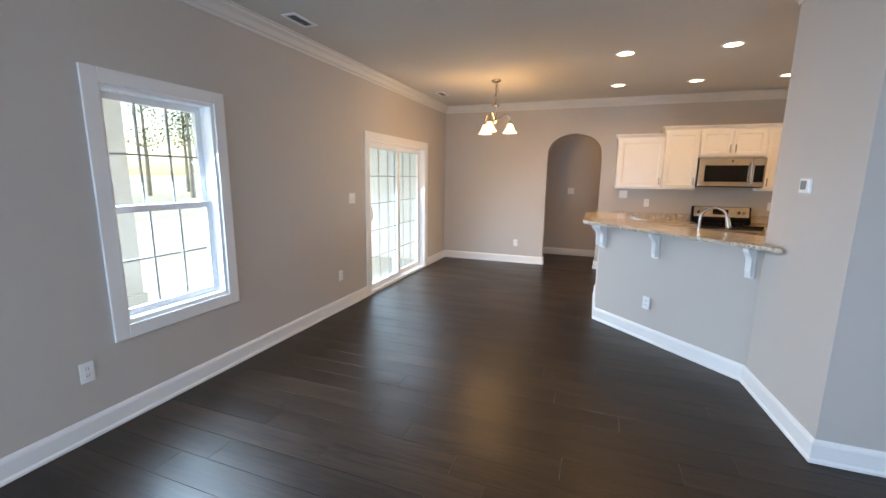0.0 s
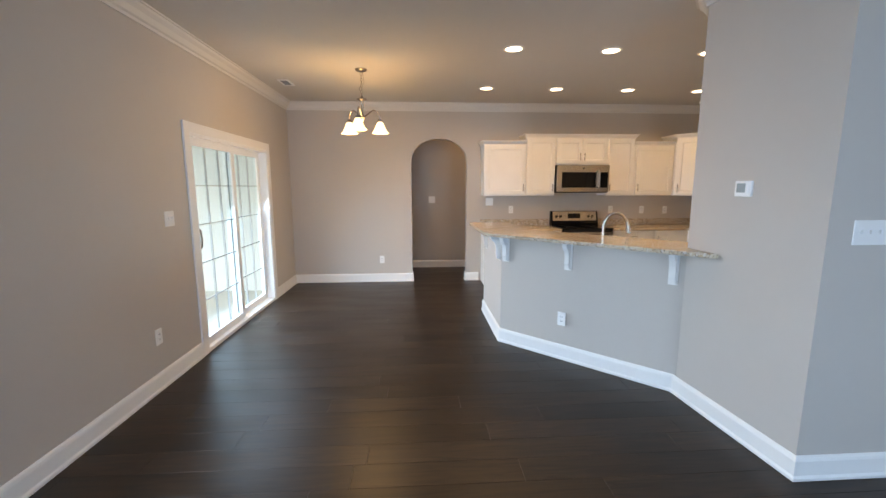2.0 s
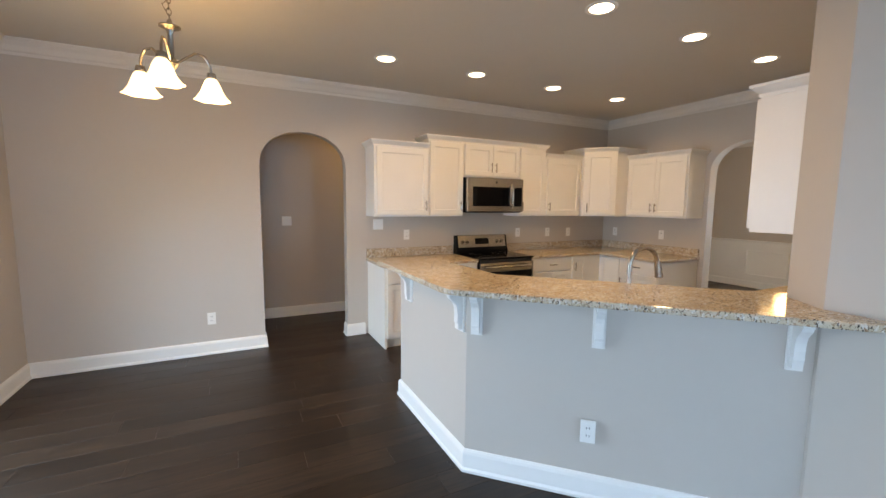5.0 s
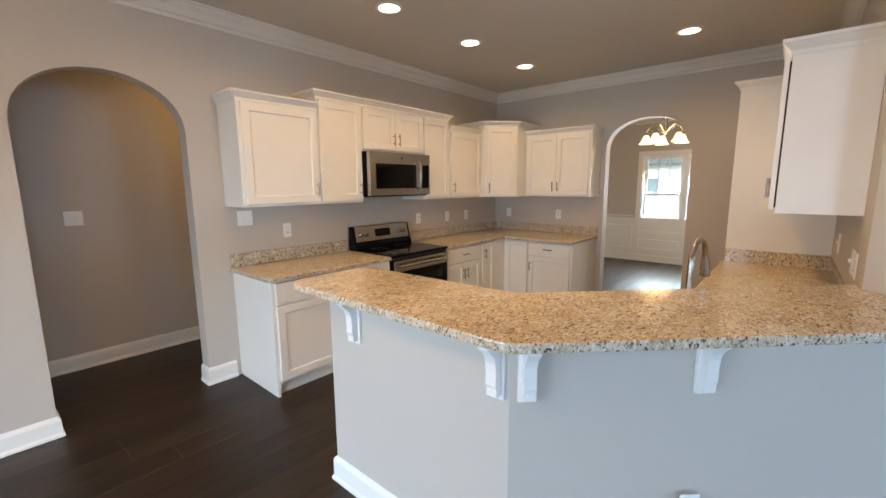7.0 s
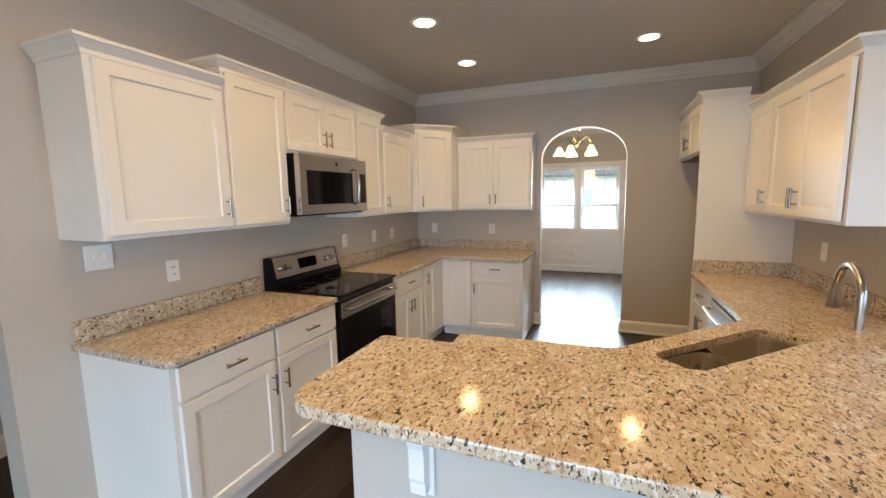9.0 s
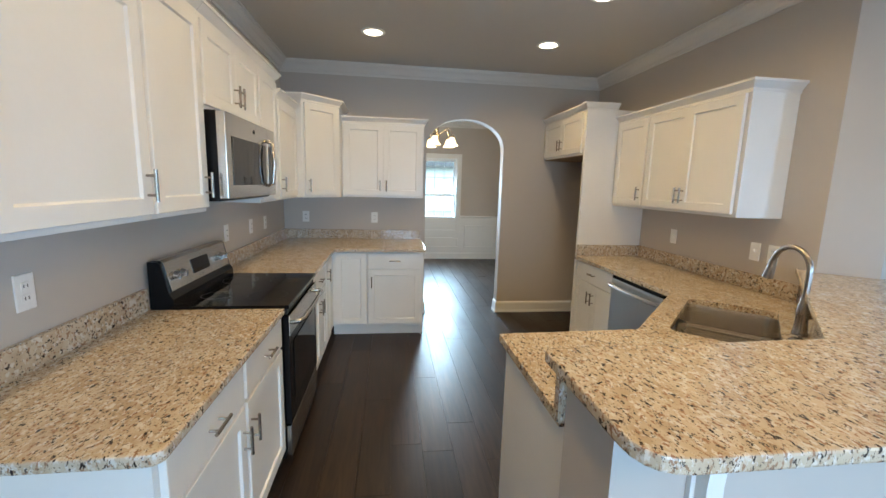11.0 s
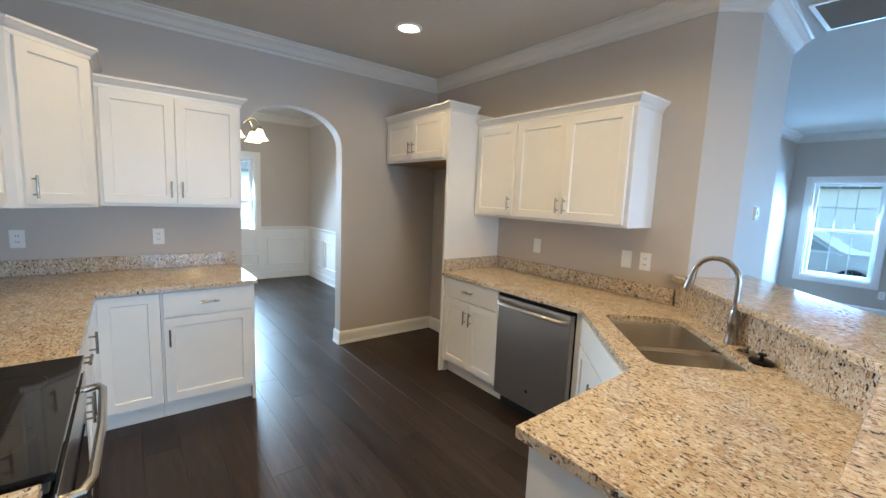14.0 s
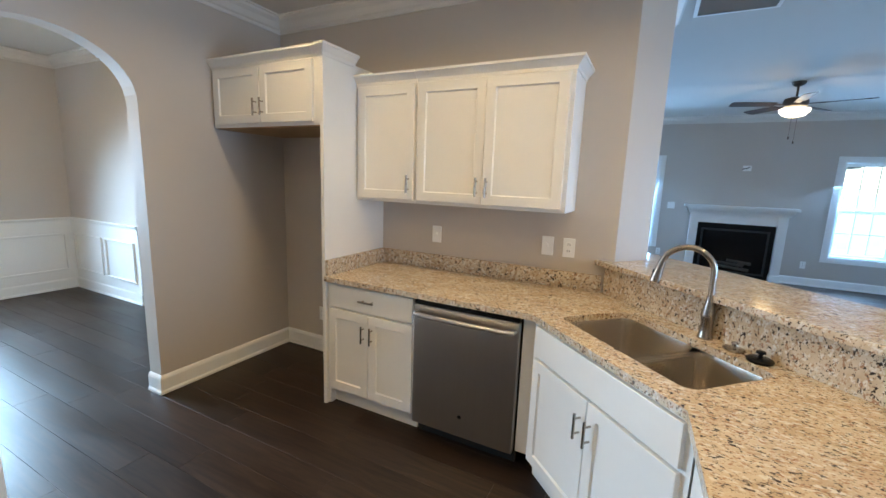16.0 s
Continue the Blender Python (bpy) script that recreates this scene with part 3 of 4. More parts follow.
CT, SL = 0.885, 0.032
BT = CT - SL
ZD0, ZD1, ZB = 0.69, BT - 0.012, 0.125
base_cabinet(N(0.755), 0.555, 0.60, BT, [(0.02, 0.54, ZD0, ZD1, None, True), (0.02, 0.54, ZB, ZD0 - 0.015, "r", False, False)], "white base cabinet with drawer and door", end_l=True)
base_cabinet(N(1.312), 0.53, 0.60, BT, [(0.012, 0.515, ZD0, ZD1, None, True), (0.012, 0.515, ZB, ZD0 - 0.015, "l", False, False)], "white base cabinet beside the range")
base_cabinet(N(2.612), 0.62, 0.60, BT, [(0.015, 0.605, ZD0, ZD1, None, True), (0.015, 0.308, ZB, ZD0 - 0.015, "r", False, False), (0.312, 0.605, ZB, ZD0 - 0.015, "l", False, False)], "white base cabinet with drawer and two doors")
base_cabinet(N(3.234), 1.22, 0.60, BT, [(0.03, 0.27, ZB, ZD1, "l", False, False)], "white corner base cabinet with narrow door")
base_cabinet(E_(6.928), 0.33, 0.70, BT, [(0.03, 0.325, ZB, ZD1, None, False, False)], "white corner base cabinet with plain door")
base_cabinet(E_(6.596), 0.54, 0.70, BT, [(0.012, 0.52, ZD0, ZD1, None, True), (0.012, 0.52, ZB, ZD0 - 0.015, "l", False, False)], "white base cabinet with drawer and door", end_r=True)
base_cabinet(S_(3.418), 0.66, 0.60, BT, [(0.012, 0.645, ZD0, ZD1, None, True), (0.012, 0.326, ZB, ZD0 - 0.015, "r", False, False), (0.33, 0.645, ZB, ZD0 - 0.015, "l", False, False)], "white base cabinet with drawer and two doors", end_l=True)
# sink base on the diagonal: front line from (2.06, 4.63) to (1.43, 5.26)
sf = math.hypot(0.63, 0.63)
base_cabinet(pose(2.06, 4.63, 0, 0, 0, 135) @ pose(0, 0.56, 0), sf, 0.56, BT, [(0.03, sf - 0.03, ZD0, ZD1, "none", True), (0.03, sf / 2 - 0.002, ZB, ZD0 - 0.015, "r", False, False), (sf / 2 + 0.002, sf - 0.03, ZB, ZD0 - 0.015, "l", False, False)], "white angled sink base cabinet with two doors", hollow=True)
cab = thing("peninsula_cabinet", "white painted peninsula end cabinet under granite", "cabinet", None, "kitchen base cabinets")
part("body", prism([(0.812, 5.87), (0.812, 5.06), (1.12, 5.30), (1.425, 5.268), (1.405, 5.87)], 0.10, BT), M_CAB, cab)
part("end_panel", box(0.812, 1.405, 5.87, 5.885, 0.003, BT), M_CAB, cab)
part("toe_kick", box(0.82, 1.36, 5.16, 5.868, 0.003, 0.10), M_CAB, cab)

# ---------- worktops ----------
SINKC = (1.548, 4.712)


def worktop(name, poly, z0, z1, label):
    return tagged(mesh(name, prism(poly, z0, z1, bevel=0.006), M_GRANITE), label, "countertop")


def rounded(poly, radii, seg=5):
    """Round chosen corners of a plan polygon."""
    out, k = [], len(poly)
    for i in range(k):
        p, r = Vector(poly[i]), radii.get(i, 0)
        if not r:
            out.append(tuple(p))
            continue
        a, b = (Vector(poly[i - 1]) - p).normalized(), (Vector(poly[(i + 1) % k]) - p).normalized()
        for s in range(seg + 1):
            t = s / seg
            out.append(tuple(p + a * r * (1 - t) ** 2 + b * r * t ** 2))
    return out


worktop("countertop", rounded([(0.725, NY - 0.002), (0.725, 6.895), (1.838, 6.895), (1.838, NY - 0.002)], {1: 0.04}), BT, CT, "speckled beige granite countertop beside the range")
worktop("countertop", rounded([(2.604, NY - 0.002), (2.604, 6.895), (3.71, 6.895), (3.71, 6.03), (EX - 0.002, 6.03), (EX - 0.002, NY - 0.002)], {3: 0.03}), BT, CT, "speckled beige granite corner countertop")
# peninsula and south counter with the sink cut out, as one slab joined along the diagonal
ct = bmesh.new()
OUT = [(0.802, 5.035), (1.835, 4.002), (3.418, 4.002), (3.418, 4.645), (2.075, 4.645), (1.46, 5.255), (1.435, 5.91), (0.802, 5.91)]
ca, sa = math.cos(radians(45)), math.sin(radians(45))


def su(u, v):
    """Sink axes to the plan: u along the diagonal (+x, -y), v towards the kitchen (+x, +y)."""
    return (SINKC[0] + u * ca + v * ca, SINKC[1] - u * sa + v * sa)


hole = []
for cu, cv, a0 in ((0.31, 0.165, 0), (-0.31, 0.165, 90), (-0.31, -0.145, 180), (0.31, -0.145, 270)):
    for s in range(6):
        a = radians(a0 + 18 * s)
        hole.append(su(cu + 0.05 * math.cos(a), cv + 0.05 * math.sin(a)))
for z, flip in ((CT, 1), (BT, 0)):
    vo = [ct.verts.new((x, y, z)) for x, y in OUT]
    vh = [ct.verts.new((x, y, z)) for x, y in hole]
    eds = [ct.edges.new((vo[i], vo[(i + 1) % len(vo)])) for i in range(len(vo))] + [ct.edges.new((vh[i], vh[(i + 1) % len(vh)])) for i in range(len(vh))]
    bmesh.ops.triangle_fill(ct, edges=eds, use_beauty=True)
    if flip:
        top_o, top_h = vo, vh
for a, b2 in ((top_o, vo), (top_h, vh)):
    for i in range(len(a)):
        ct.faces.new((a[i], a[(i + 1) % len(a)], b2[(i + 1) % len(a)], b2[i]))
bmesh.ops.recalc_face_normals(ct, faces=ct.faces)
tagged(mesh("countertop", ct, M_GRANITE), "speckled beige granite sink countertop with angled front", "countertop")
BAR = 1.08
worktop("bar_top", rounded([(0.355, 5.965), (0.355, 4.80), (1.608, 3.50), (1.608, 3.80), (1.772, 4.004), (1.885, 4.004), (0.84, 5.06), (0.815, 5.965)], {0: 0.09, 1: 0.06, 7: 0.02}), BAR - SL, BAR, "raised speckled granite breakfast bar top")
structure("wall_bar", prism([(0.54, 5.91), (0.54, 4.90), (1.66, 3.78), (1.74, 3.98), (1.80, 4.0), (0.77, 5.03), (0.77, 5.91)], 0, BAR - SL - 0.002), M_WALL, "greige half wall under the breakfast bar", "half wall")


def splash(path, z0=CT + 0.001, z1=CT + 0.102):
    tagged(mesh("backsplash", sweep(path, [(0, z0), (0.022, z0), (0.022, z1), (0, z1)]), M_GRANITE), "low speckled granite backsplash strip", "backsplash")


splash([(1.835, NY - 0.001), (0.735, NY - 0.001)])
splash([(EX - 0.001, 6.04), (EX - 0.001, NY - 0.001), (2.607, NY - 0.001)])
splash([(1.835, SY + 0.001), (3.418, SY + 0.001), (3.418, 4.63)])
tagged(mesh("backsplash", sweep([(0.772, 5.93), (0.772, 5.031), (1.802, 4.001)], [(0, CT + 0.001), (0.028, CT + 0.001), (0.028, BAR - SL - 0.001), (0, BAR - SL - 0.001)]), M_GRANITE), "granite backsplash behind the sink", "backsplash")

# ---------- half wall corbels ----------
def corbel(m):
    c = thing("corbel", "white carved wooden bar corbel", "corbel", m, "bar corbels")
    prof = [(0, 0), (0.125, 0), (0.125, -0.025), (0.115, -0.03), (0.11, -0.045), (0.09, -0.06), (0.07, -0.08), (0.06, -0.105), (0.056, -0.15), (0.058, -0.19), (0.05, -0.205), (0.05, -0.235), (0.0, -0.235)]
    b = bmesh.new()
    addprism(b, [(x * 0.8, z * 0.92) for x, z in prof], -0.02, 0.02, Matrix(((0, 0, 1, 0), (-1, 0, 0, 0), (0, 1, 0, 0), (0, 0, 0, 1))))
    bmesh.ops.recalc_face_normals(b, faces=b.faces)
    part("bracket", b, M_TRIM, c)
    part("back_plate", box(-0.031, 0.031, -0.014, -0.001, -0.232, 0), M_TRIM, c)
    part("top_plate", box(-0.03, 0.03, -0.112, -0.014, -0.001, 0.012), M_TRIM, c)
    return c


ZC = BAR - SL - 0.015
for x, y, rz in ((0.54, 5.70, -90), (0.54, 4.945, -90), (0.58, 4.86, -45), (1.015, 4.425, -45), (1.572, 3.868, -45)):
    corbel(pose(x, y, ZC, 0, 0, rz))


# ---------- plates ----------
def plate(m, kind="outlet", gang=1):
    w = 0.072 + 0.046 * (gang - 1)
    name = "wall_outlet" if kind == "outlet" else "light_switch"
    p = thing(name, "white plastic wall outlet plate" if kind == "outlet" else "white plastic light switch plate", "outlet" if kind == "outlet" else "switch", m)
    part("cover_plate", box(-w / 2, w / 2, -0.007, -0.0005, -0.059, 0.059, bevel=0.003), M_PLASTIC, p)
    for g in range(gang):
        x = (g - (gang - 1) / 2) * 0.046
        if kind == "outlet":
            for z in (-0.02, 0.02):
                part("socket", box(x - 0.016, x + 0.016, -0.009, -0.007, z - 0.014, z + 0.014, bevel=0.002), M_PLASTIC, p)
                b = box(x - 0.008, x - 0.005, -0.0095, -0.009, z - 0.005, z + 0.006)
                addbox(b, x + 0.005, x + 0.008, -0.0095, -0.009, z - 0.005, z + 0.006)
                part("slot", b, M_DARK, p)
        else:
            part("toggle", box(x - 0.005, x + 0.005, -0.018, -0.007, -0.004, 0.014, bevel=0.002), M_PLASTIC, p)
    return p


for x, z, k, g in ((-0.823, 0.36, "outlet", 1), (0.875, 1.262, "switch", 2), (1.222, 1.137, "outlet", 1), (2.843, 1.13, "outlet", 1), (3.36, 1.125, "outlet", 1), (3.749, 1.12, "outlet", 1)):
    plate(pose(x, NY, z), k, g)
for y in (7.30, 6.555):
    plate(pose(EX, y, 1.125, 0, 0, -90))
for x, k in ((2.955, "switch"), (2.17, "switch"), (2.04, "outlet")):
    plate(pose(x, SY, 1.133, 0, 0, 180), k)
plate(pose(4.04, SY, 0.34, 0, 0, 180))
plate(pose(WX, 1.65, 0.40, 0, 0, 90))
plate(pose(WX, 4.41, 1.255, 0, 0, 90), "switch", 2)
plate(pose(WX, 4.135, 0.40, 0, 0, 90))
plate(pose(0.984, 4.436, 0.374, 0, 0, -45) @ pose(0, -0.014, 0))
plate(pose(1.90, NBY, 1.28), "switch", 4)
plate(pose(0.007, HY, 1.262), "switch", 2)
plate(pose(1.30, LY, 1.2, 0, 0, 180), "switch", 2)
plate(pose(1.42, LY, 0.34, 0, 0, 180)), plate(pose(-0.70, LY, 0.34, 0, 0, 180))
tp = thing("cable_plate", "white wall plate with a dark cable end", "wall plate", pose(0.25, LY, 1.88, 0, 0, 180))
part("cover_plate", box(-0.06, 0.06, -0.008, -0.0005, -0.045, 0.045, bevel=0.003), M_PLASTIC, tp)
part("cable", tube([(0.03, -0.008, 0.02), (0.0, -0.035, 0.0), (-0.04, -0.05, -0.01), (-0.07, -0.04, -0.015)], 0.008), M_DARK, tp, "dark cable end", True)
th = thing("thermostat", "white wall thermostat with grey display", "thermostat", pose(1.6495, 3.385, 1.483, 0, 0, -84.6))
part("case", box(-0.06, 0.05, -0.026, -0.0005, -0.045, 0.045, bevel=0.006), M_PLASTIC, th)
part("display", box(-0.045, 0.012, -0.028, -0.0265, -0.022, 0.03), material("grey_display", (0.25, 0.28, 0.27), 0.2), th)
part("button", box(0.024, 0.04, -0.029, -0.0265, -0.026, 0.026, bevel=0.001), M_VINYL, th)


# ---------- range, microwave, dishwasher ----------
def knob(parent, x, y, z, tilt, r=0.02):
    b = addcyl(bmesh.new(), (0, 0, 0), (0, -0.022, 0), r, r * 0.85, 18)
    addbox(b, -0.004, 0.004, -0.032, -0.02, -r * 0.8, r * 0.8)
    b.transform(pose(x, y, z, tilt, 0, 0))
    part("knob", b, M_STEEL, parent, "silver control knob", True)


RW = 0.752
rg = thing("kitchen_range", "stainless and black electric range with glass cooktop", "range", pose(1.846, NY, 0))
part("body", box(0, RW, -0.62, -0.025, 0.06, 0.875), M_BLACK, rg)
part("base", box(0.02, RW - 0.02, -0.58, -0.05, 0.003, 0.06), M_DARK, rg)
ck = part("cooktop", box(-0.001, RW + 0.001, -0.655, -0.09, 0.876, 0.896, bevel=0.004), M_BGLASS, rg, "black glass cooktop")
for x, y, r in ((0.2, -0.5, 0.1), (0.55, -0.5, 0.085), (0.2, -0.24, 0.075), (0.55, -0.24, 0.1)):
    b = bmesh.new()
    for k in range(40):
        a, c = 2 * math.pi * k / 40, 2 * math.pi * (k + 1) / 40
        b.faces.new([b.verts.new((x + q * math.cos(t), y + q * math.sin(t), 0.8965)) for q, t in ((r, a), (r, c), (r - 0.003, c), (r - 0.003, a))])
    part("burner_ring", b, material("burner_mark", (0.02, 0.02, 0.02), 0.3) if r == 0.1 and y < -0.4 else bpy.data.materials["burner_mark"], ck)
SIDE = Matrix(((0, 0, 1, 0), (1, 0, 0, 0), (0, 1, 0, 0), (0, 0, 0, 1)))
bg = part("backguard", prism([(-0.02, 0.88), (-0.125, 0.88), (-0.125, 0.93), (-0.105, 0.96), (-0.075, 1.10), (-0.06, 1.112), (-0.02, 1.112)], 0, RW, SIDE), M_BLACK, rg)
part("control_panel", prism([(-0.107, 0.965), (-0.110, 0.965), (-0.079, 1.105), (-0.062, 1.116), (-0.03, 1.116), (-0.03, 1.113), (-0.061, 1.113), (-0.076, 1.102)], 0.025, RW - 0.025, SIDE), M_STEEL, rg, "brushed steel control panel")
dsp = prism([(-0.102, 1.0), (-0.1045, 1.0), (-0.089, 1.075), (-0.086, 1.075)], 0.27, 0.47, SIDE)
part("clock_display", dsp, M_BGLASS, bg)
for x in (0.085, 0.15, 0.60, 0.665):
    knob(rg, x, -0.097, 1.035, 12)
od = part("oven_door", box(0.008, RW - 0.008, -0.65, -0.622, 0.25, 0.835, bevel=0.004), M_BLACK, rg)
part("oven_trim", box(0.008, RW - 0.008, -0.655, -0.6505, 0.735, 0.84, bevel=0.001), M_STEEL, od, "brushed steel door band")
part("oven_window", box(0.09, RW - 0.09, -0.654, -0.6502, 0.36, 0.68), M_BGLASS, od)
hb = tube([(0.06, -0.656, 0.79), (0.06, -0.69, 0.795), (0.10, -0.705, 0.797), (RW / 2, -0.712, 0.797), (RW - 0.10, -0.705, 0.797), (RW - 0.06, -0.69, 0.795), (RW - 0.06, -0.656, 0.79)], 0.012)
part("handle", hb, M_STEEL, od, "steel bar handle", True)
part("drawer", box(0.008, RW - 0.008, -0.648, -0.622, 0.075, 0.24, bevel=0.004), M_STEEL, rg, "brushed steel storage drawer")
part("vent_strip", box(0.02, RW - 0.02, -0.64, -0.622, 0.842, 0.872), M_DARK, rg)

mw = thing("microwave", "stainless over-the-range microwave under the cabinet", "microwave", pose(1.812, NY, 0))
MW, M0, M1 = 0.785, 1.405, 1.812
part("body", box(0.004, MW - 0.004, -0.372, -0.002, M0, M1), M_BLACK, mw)
md = part("door", box(0, MW - 0.15, -0.414, -0.374, M0 + 0.012, M1 - 0.002, bevel=0.004), M_STEEL, mw)
part("window", box(0.07, MW - 0.2, -0.417, -0.4145, M0 + 0.075, M1 - 0.105), M_BGLASS, md, "black glass window")
part("badge", cyl((MW / 2, -0.416, M1 - 0.05), (MW / 2, -0.4142, M1 - 0.05), 0.012, seg=16), M_DARK, md)
part("handle", tube([(MW - 0.175, -0.415, M0 + 0.07), (MW - 0.175, -0.449, M0 + 0.085), (MW - 0.175, -0.457, M0 + 0.2), (MW - 0.175, -0.449, M1 - 0.09), (MW - 0.175, -0.415, M1 - 0.075)], 0.011), M_STEEL, md, "steel bar handle", True)
cp = part("control_panel", box(MW - 0.148, MW, -0.414, -0.374, M0 + 0.012, M1 - 0.002, bevel=0.004), M_STEEL, mw)
part("keypad", box(MW - 0.13, MW - 0.02, -0.417, -0.4145, M0 + 0.075, M1 - 0.105), M_BGLASS, cp)
part("grille", box(0.02, MW - 0.02, -0.37, -0.03, M0 - 0.004, M0 + 0.011), M_STEELD, mw)

dw = thing("dishwasher", "stainless steel dishwasher under the counter", "dishwasher", pose(2.752, SY, 0, 0, 0, 180))
DW = 0.62
part("tub", box(0.004, DW - 0.004, -0.60, -0.03, 0.09, BT - 0.006), M_BLACK, dw)
dd = part("door", box(0.004, DW - 0.004, -0.645, -0.602, 0.10, BT - 0.03, bevel=0.006), M_STEELD, dw, "brushed steel door")
part("control_strip", box(0.004, DW - 0.004, -0.64, -0.602, BT - 0.029, BT - 0.008, bevel=0.002), M_BLACK, dw)
hb = tube([(0.03, -0.646, 0.775), (0.03, -0.675, 0.778), (0.07, -0.688, 0.778), (DW / 2, -0.695, 0.778), (DW - 0.07, -0.688, 0.778), (DW - 0.03, -0.675, 0.778), (DW - 0.03, -0.646, 0.775)], 0.014)
part("handle", hb, M_STEELD, dd, "curved steel handle", True)
part("badge", cyl((DW / 2, -0.647, 0.22), (DW / 2, -0.6452, 0.22), 0.011, seg=16), M_DARK, dd)
part("toe_kick", box(0.004, DW - 0.004, -0.56, -0.53, 0.003, 0.10), M_DARK, dw)
fl = thing("filler_panel", "white filler strip beside the dishwasher", "cabinet panel")
part("panel", box(2.062, 2.128, 4.55, 4.60, 0.10, BT - 0.002), M_CAB, fl)

# ---------- sink, faucet ----------
sk = thing("kitchen_sink", "stainless double-bowl undermount sink in granite", "sink", pose(SINKC[0], SINKC[1], 0, 0, 0, -45))


def bowl(u0, u1, v0, v1, depth, rc=0.06):
    b = bmesh.new()
    rings = []
    for dz, ins, rr in ((0.0, -0.004, rc), (-0.02, 0.0, rc), (-depth * 0.75, 0.008, rc), (-depth * 0.93, 0.018, rc), (-depth, 0.045, rc)):
        ring = []
        for cu, cv, a0 in ((u1 - rr, v1 - rr, 0), (u0 + rr, v1 - rr, 90), (u0 + rr, v0 + rr, 180), (u1 - rr, v0 + rr, 270)):
            for s in range(7):
                a = radians(a0 + 15 * s)
                ring.append(b.verts.new((cu + (rr - ins) * math.cos(a), cv + (rr - ins) * math.sin(a), BT - 0.001 + dz)))
        rings.append(ring)
    k = len(rings[0])
    for p, q in zip(rings, rings[1:]):
        for i in range(k):
            b.faces.new((p[i], p[(i + 1) % k], q[(i + 1) % k], q[i]))
    b.faces.new(rings[-1])
    bmesh.ops.recalc_face_normals(b, faces=b.faces)
    bmesh.ops.reverse_faces(b, faces=b.faces)
    return b


M_SINK = material("satin_sink_steel", (0.66, 0.61, 0.54), 0.26, 1.0, var=0.08, scale=5, rvar=0.05)
for u0, u1, v0, v1 in ((-0.04, 0.365, -0.2, 0.22), (-0.365, -0.065, -0.2, 0.2)):
    bo = part("bowl", bowl(u0, u1, v0, v1, 0.19), M_SINK, sk, "", True)
    cx, cy = (u0 + u1) / 2, (v0 + v1) / 2
    part("drain", lathe([(0.042, 0.0), (0.04, 0.003), (0.03, 0.001), (0.0005, 0.001)], 20), M_NICKEL, bo).location = (cx, cy, BT - 0.189)
part("divider", box(-0.066, -0.039, -0.19, 0.19, BT - 0.03, BT - 0.012, bevel=0.005), M_SINK, sk)

fx, fy = 1.352, 4.541
fa = thing("kitchen_faucet", "brushed nickel gooseneck pull-down kitchen faucet", "faucet", pose(fx, fy, CT, 0, 0, -6))
part("base", lathe([(0.0005, 0), (0.03, 0), (0.03, 0.008), (0.026, 0.02), (0.023, 0.07), (0.026, 0.09), (0.027, 0.11), (0.019, 0.15), (0.014, 0.175), (0.014, 0.185), (0.0005, 0.185)]), M_NICKEL, fa, "", True)
arc = [(0, 0, 0.18), (0, 0, 0.26)] + [(0.1 - 0.1 * math.cos(radians(a)), 0, 0.285 + 0.1 * math.sin(radians(a))) for a in range(0, 166, 11)]
part("spout", tube(arc, 0.0125, 12), M_NICKEL, fa, "", True)
ex, ez = arc[-1][0], arc[-1][2]
part("spray_head", tube([(ex, 0, ez), (ex + 0.006, 0, ez - 0.02), (ex + 0.012, 0, ez - 0.05), (ex + 0.022, 0, ez - 0.095)], [0.014, 0.0165, 0.019, 0.023], 14), M_NICKEL, fa, "tapered spray head", True)
part("button", box(ex + 0.028, ex + 0.034, -0.006, 0.006, ez - 0.075, ez - 0.04), M_DARK, fa)
lv = tube([(0, -0.02, 0.085), (0, -0.05, 0.09), (0, -0.065, 0.095)], [0.016, 0.015, 0.013])
tube([(0, -0.06, 0.095), (0, -0.085, 0.13), (0, -0.09, 0.165)], [0.008, 0.007, 0.006], 8, lv)
part("lever", lv, M_NICKEL, fa, "side lever handle", True)
st = thing("sink_stopper", "chrome sink strainer lying on the counter", "sink stopper", pose(1.262, 4.642, CT))
part("basket", lathe([(0.0005, 0.001), (0.036, 0.001), (0.04, 0.008), (0.034, 0.012), (0.012, 0.014), (0.0005, 0.015)]), M_NICKEL, st, "", True)
part("knob", lathe([(0.006, 0.013), (0.006, 0.026), (0.013, 0.03), (0.012, 0.037), (0.0005, 0.039)], 16), M_NICKEL, st, "", True)
st = thing("disposal_stopper", "black rubber disposal stopper lying on the counter", "sink stopper", pose(1.192, 4.715, CT))
part("flange", lathe([(0.0005, 0.001), (0.043, 0.001), (0.045, 0.01), (0.036, 0.016), (0.014, 0.018), (0.0005, 0.019)]), M_BLACK, st, "", True)
part("knob", lathe([(0.008, 0.017), (0.007, 0.03), (0.017, 0.034), (0.015, 0.042), (0.0005, 0.044)], 16), M_BLACK, st, "", True)


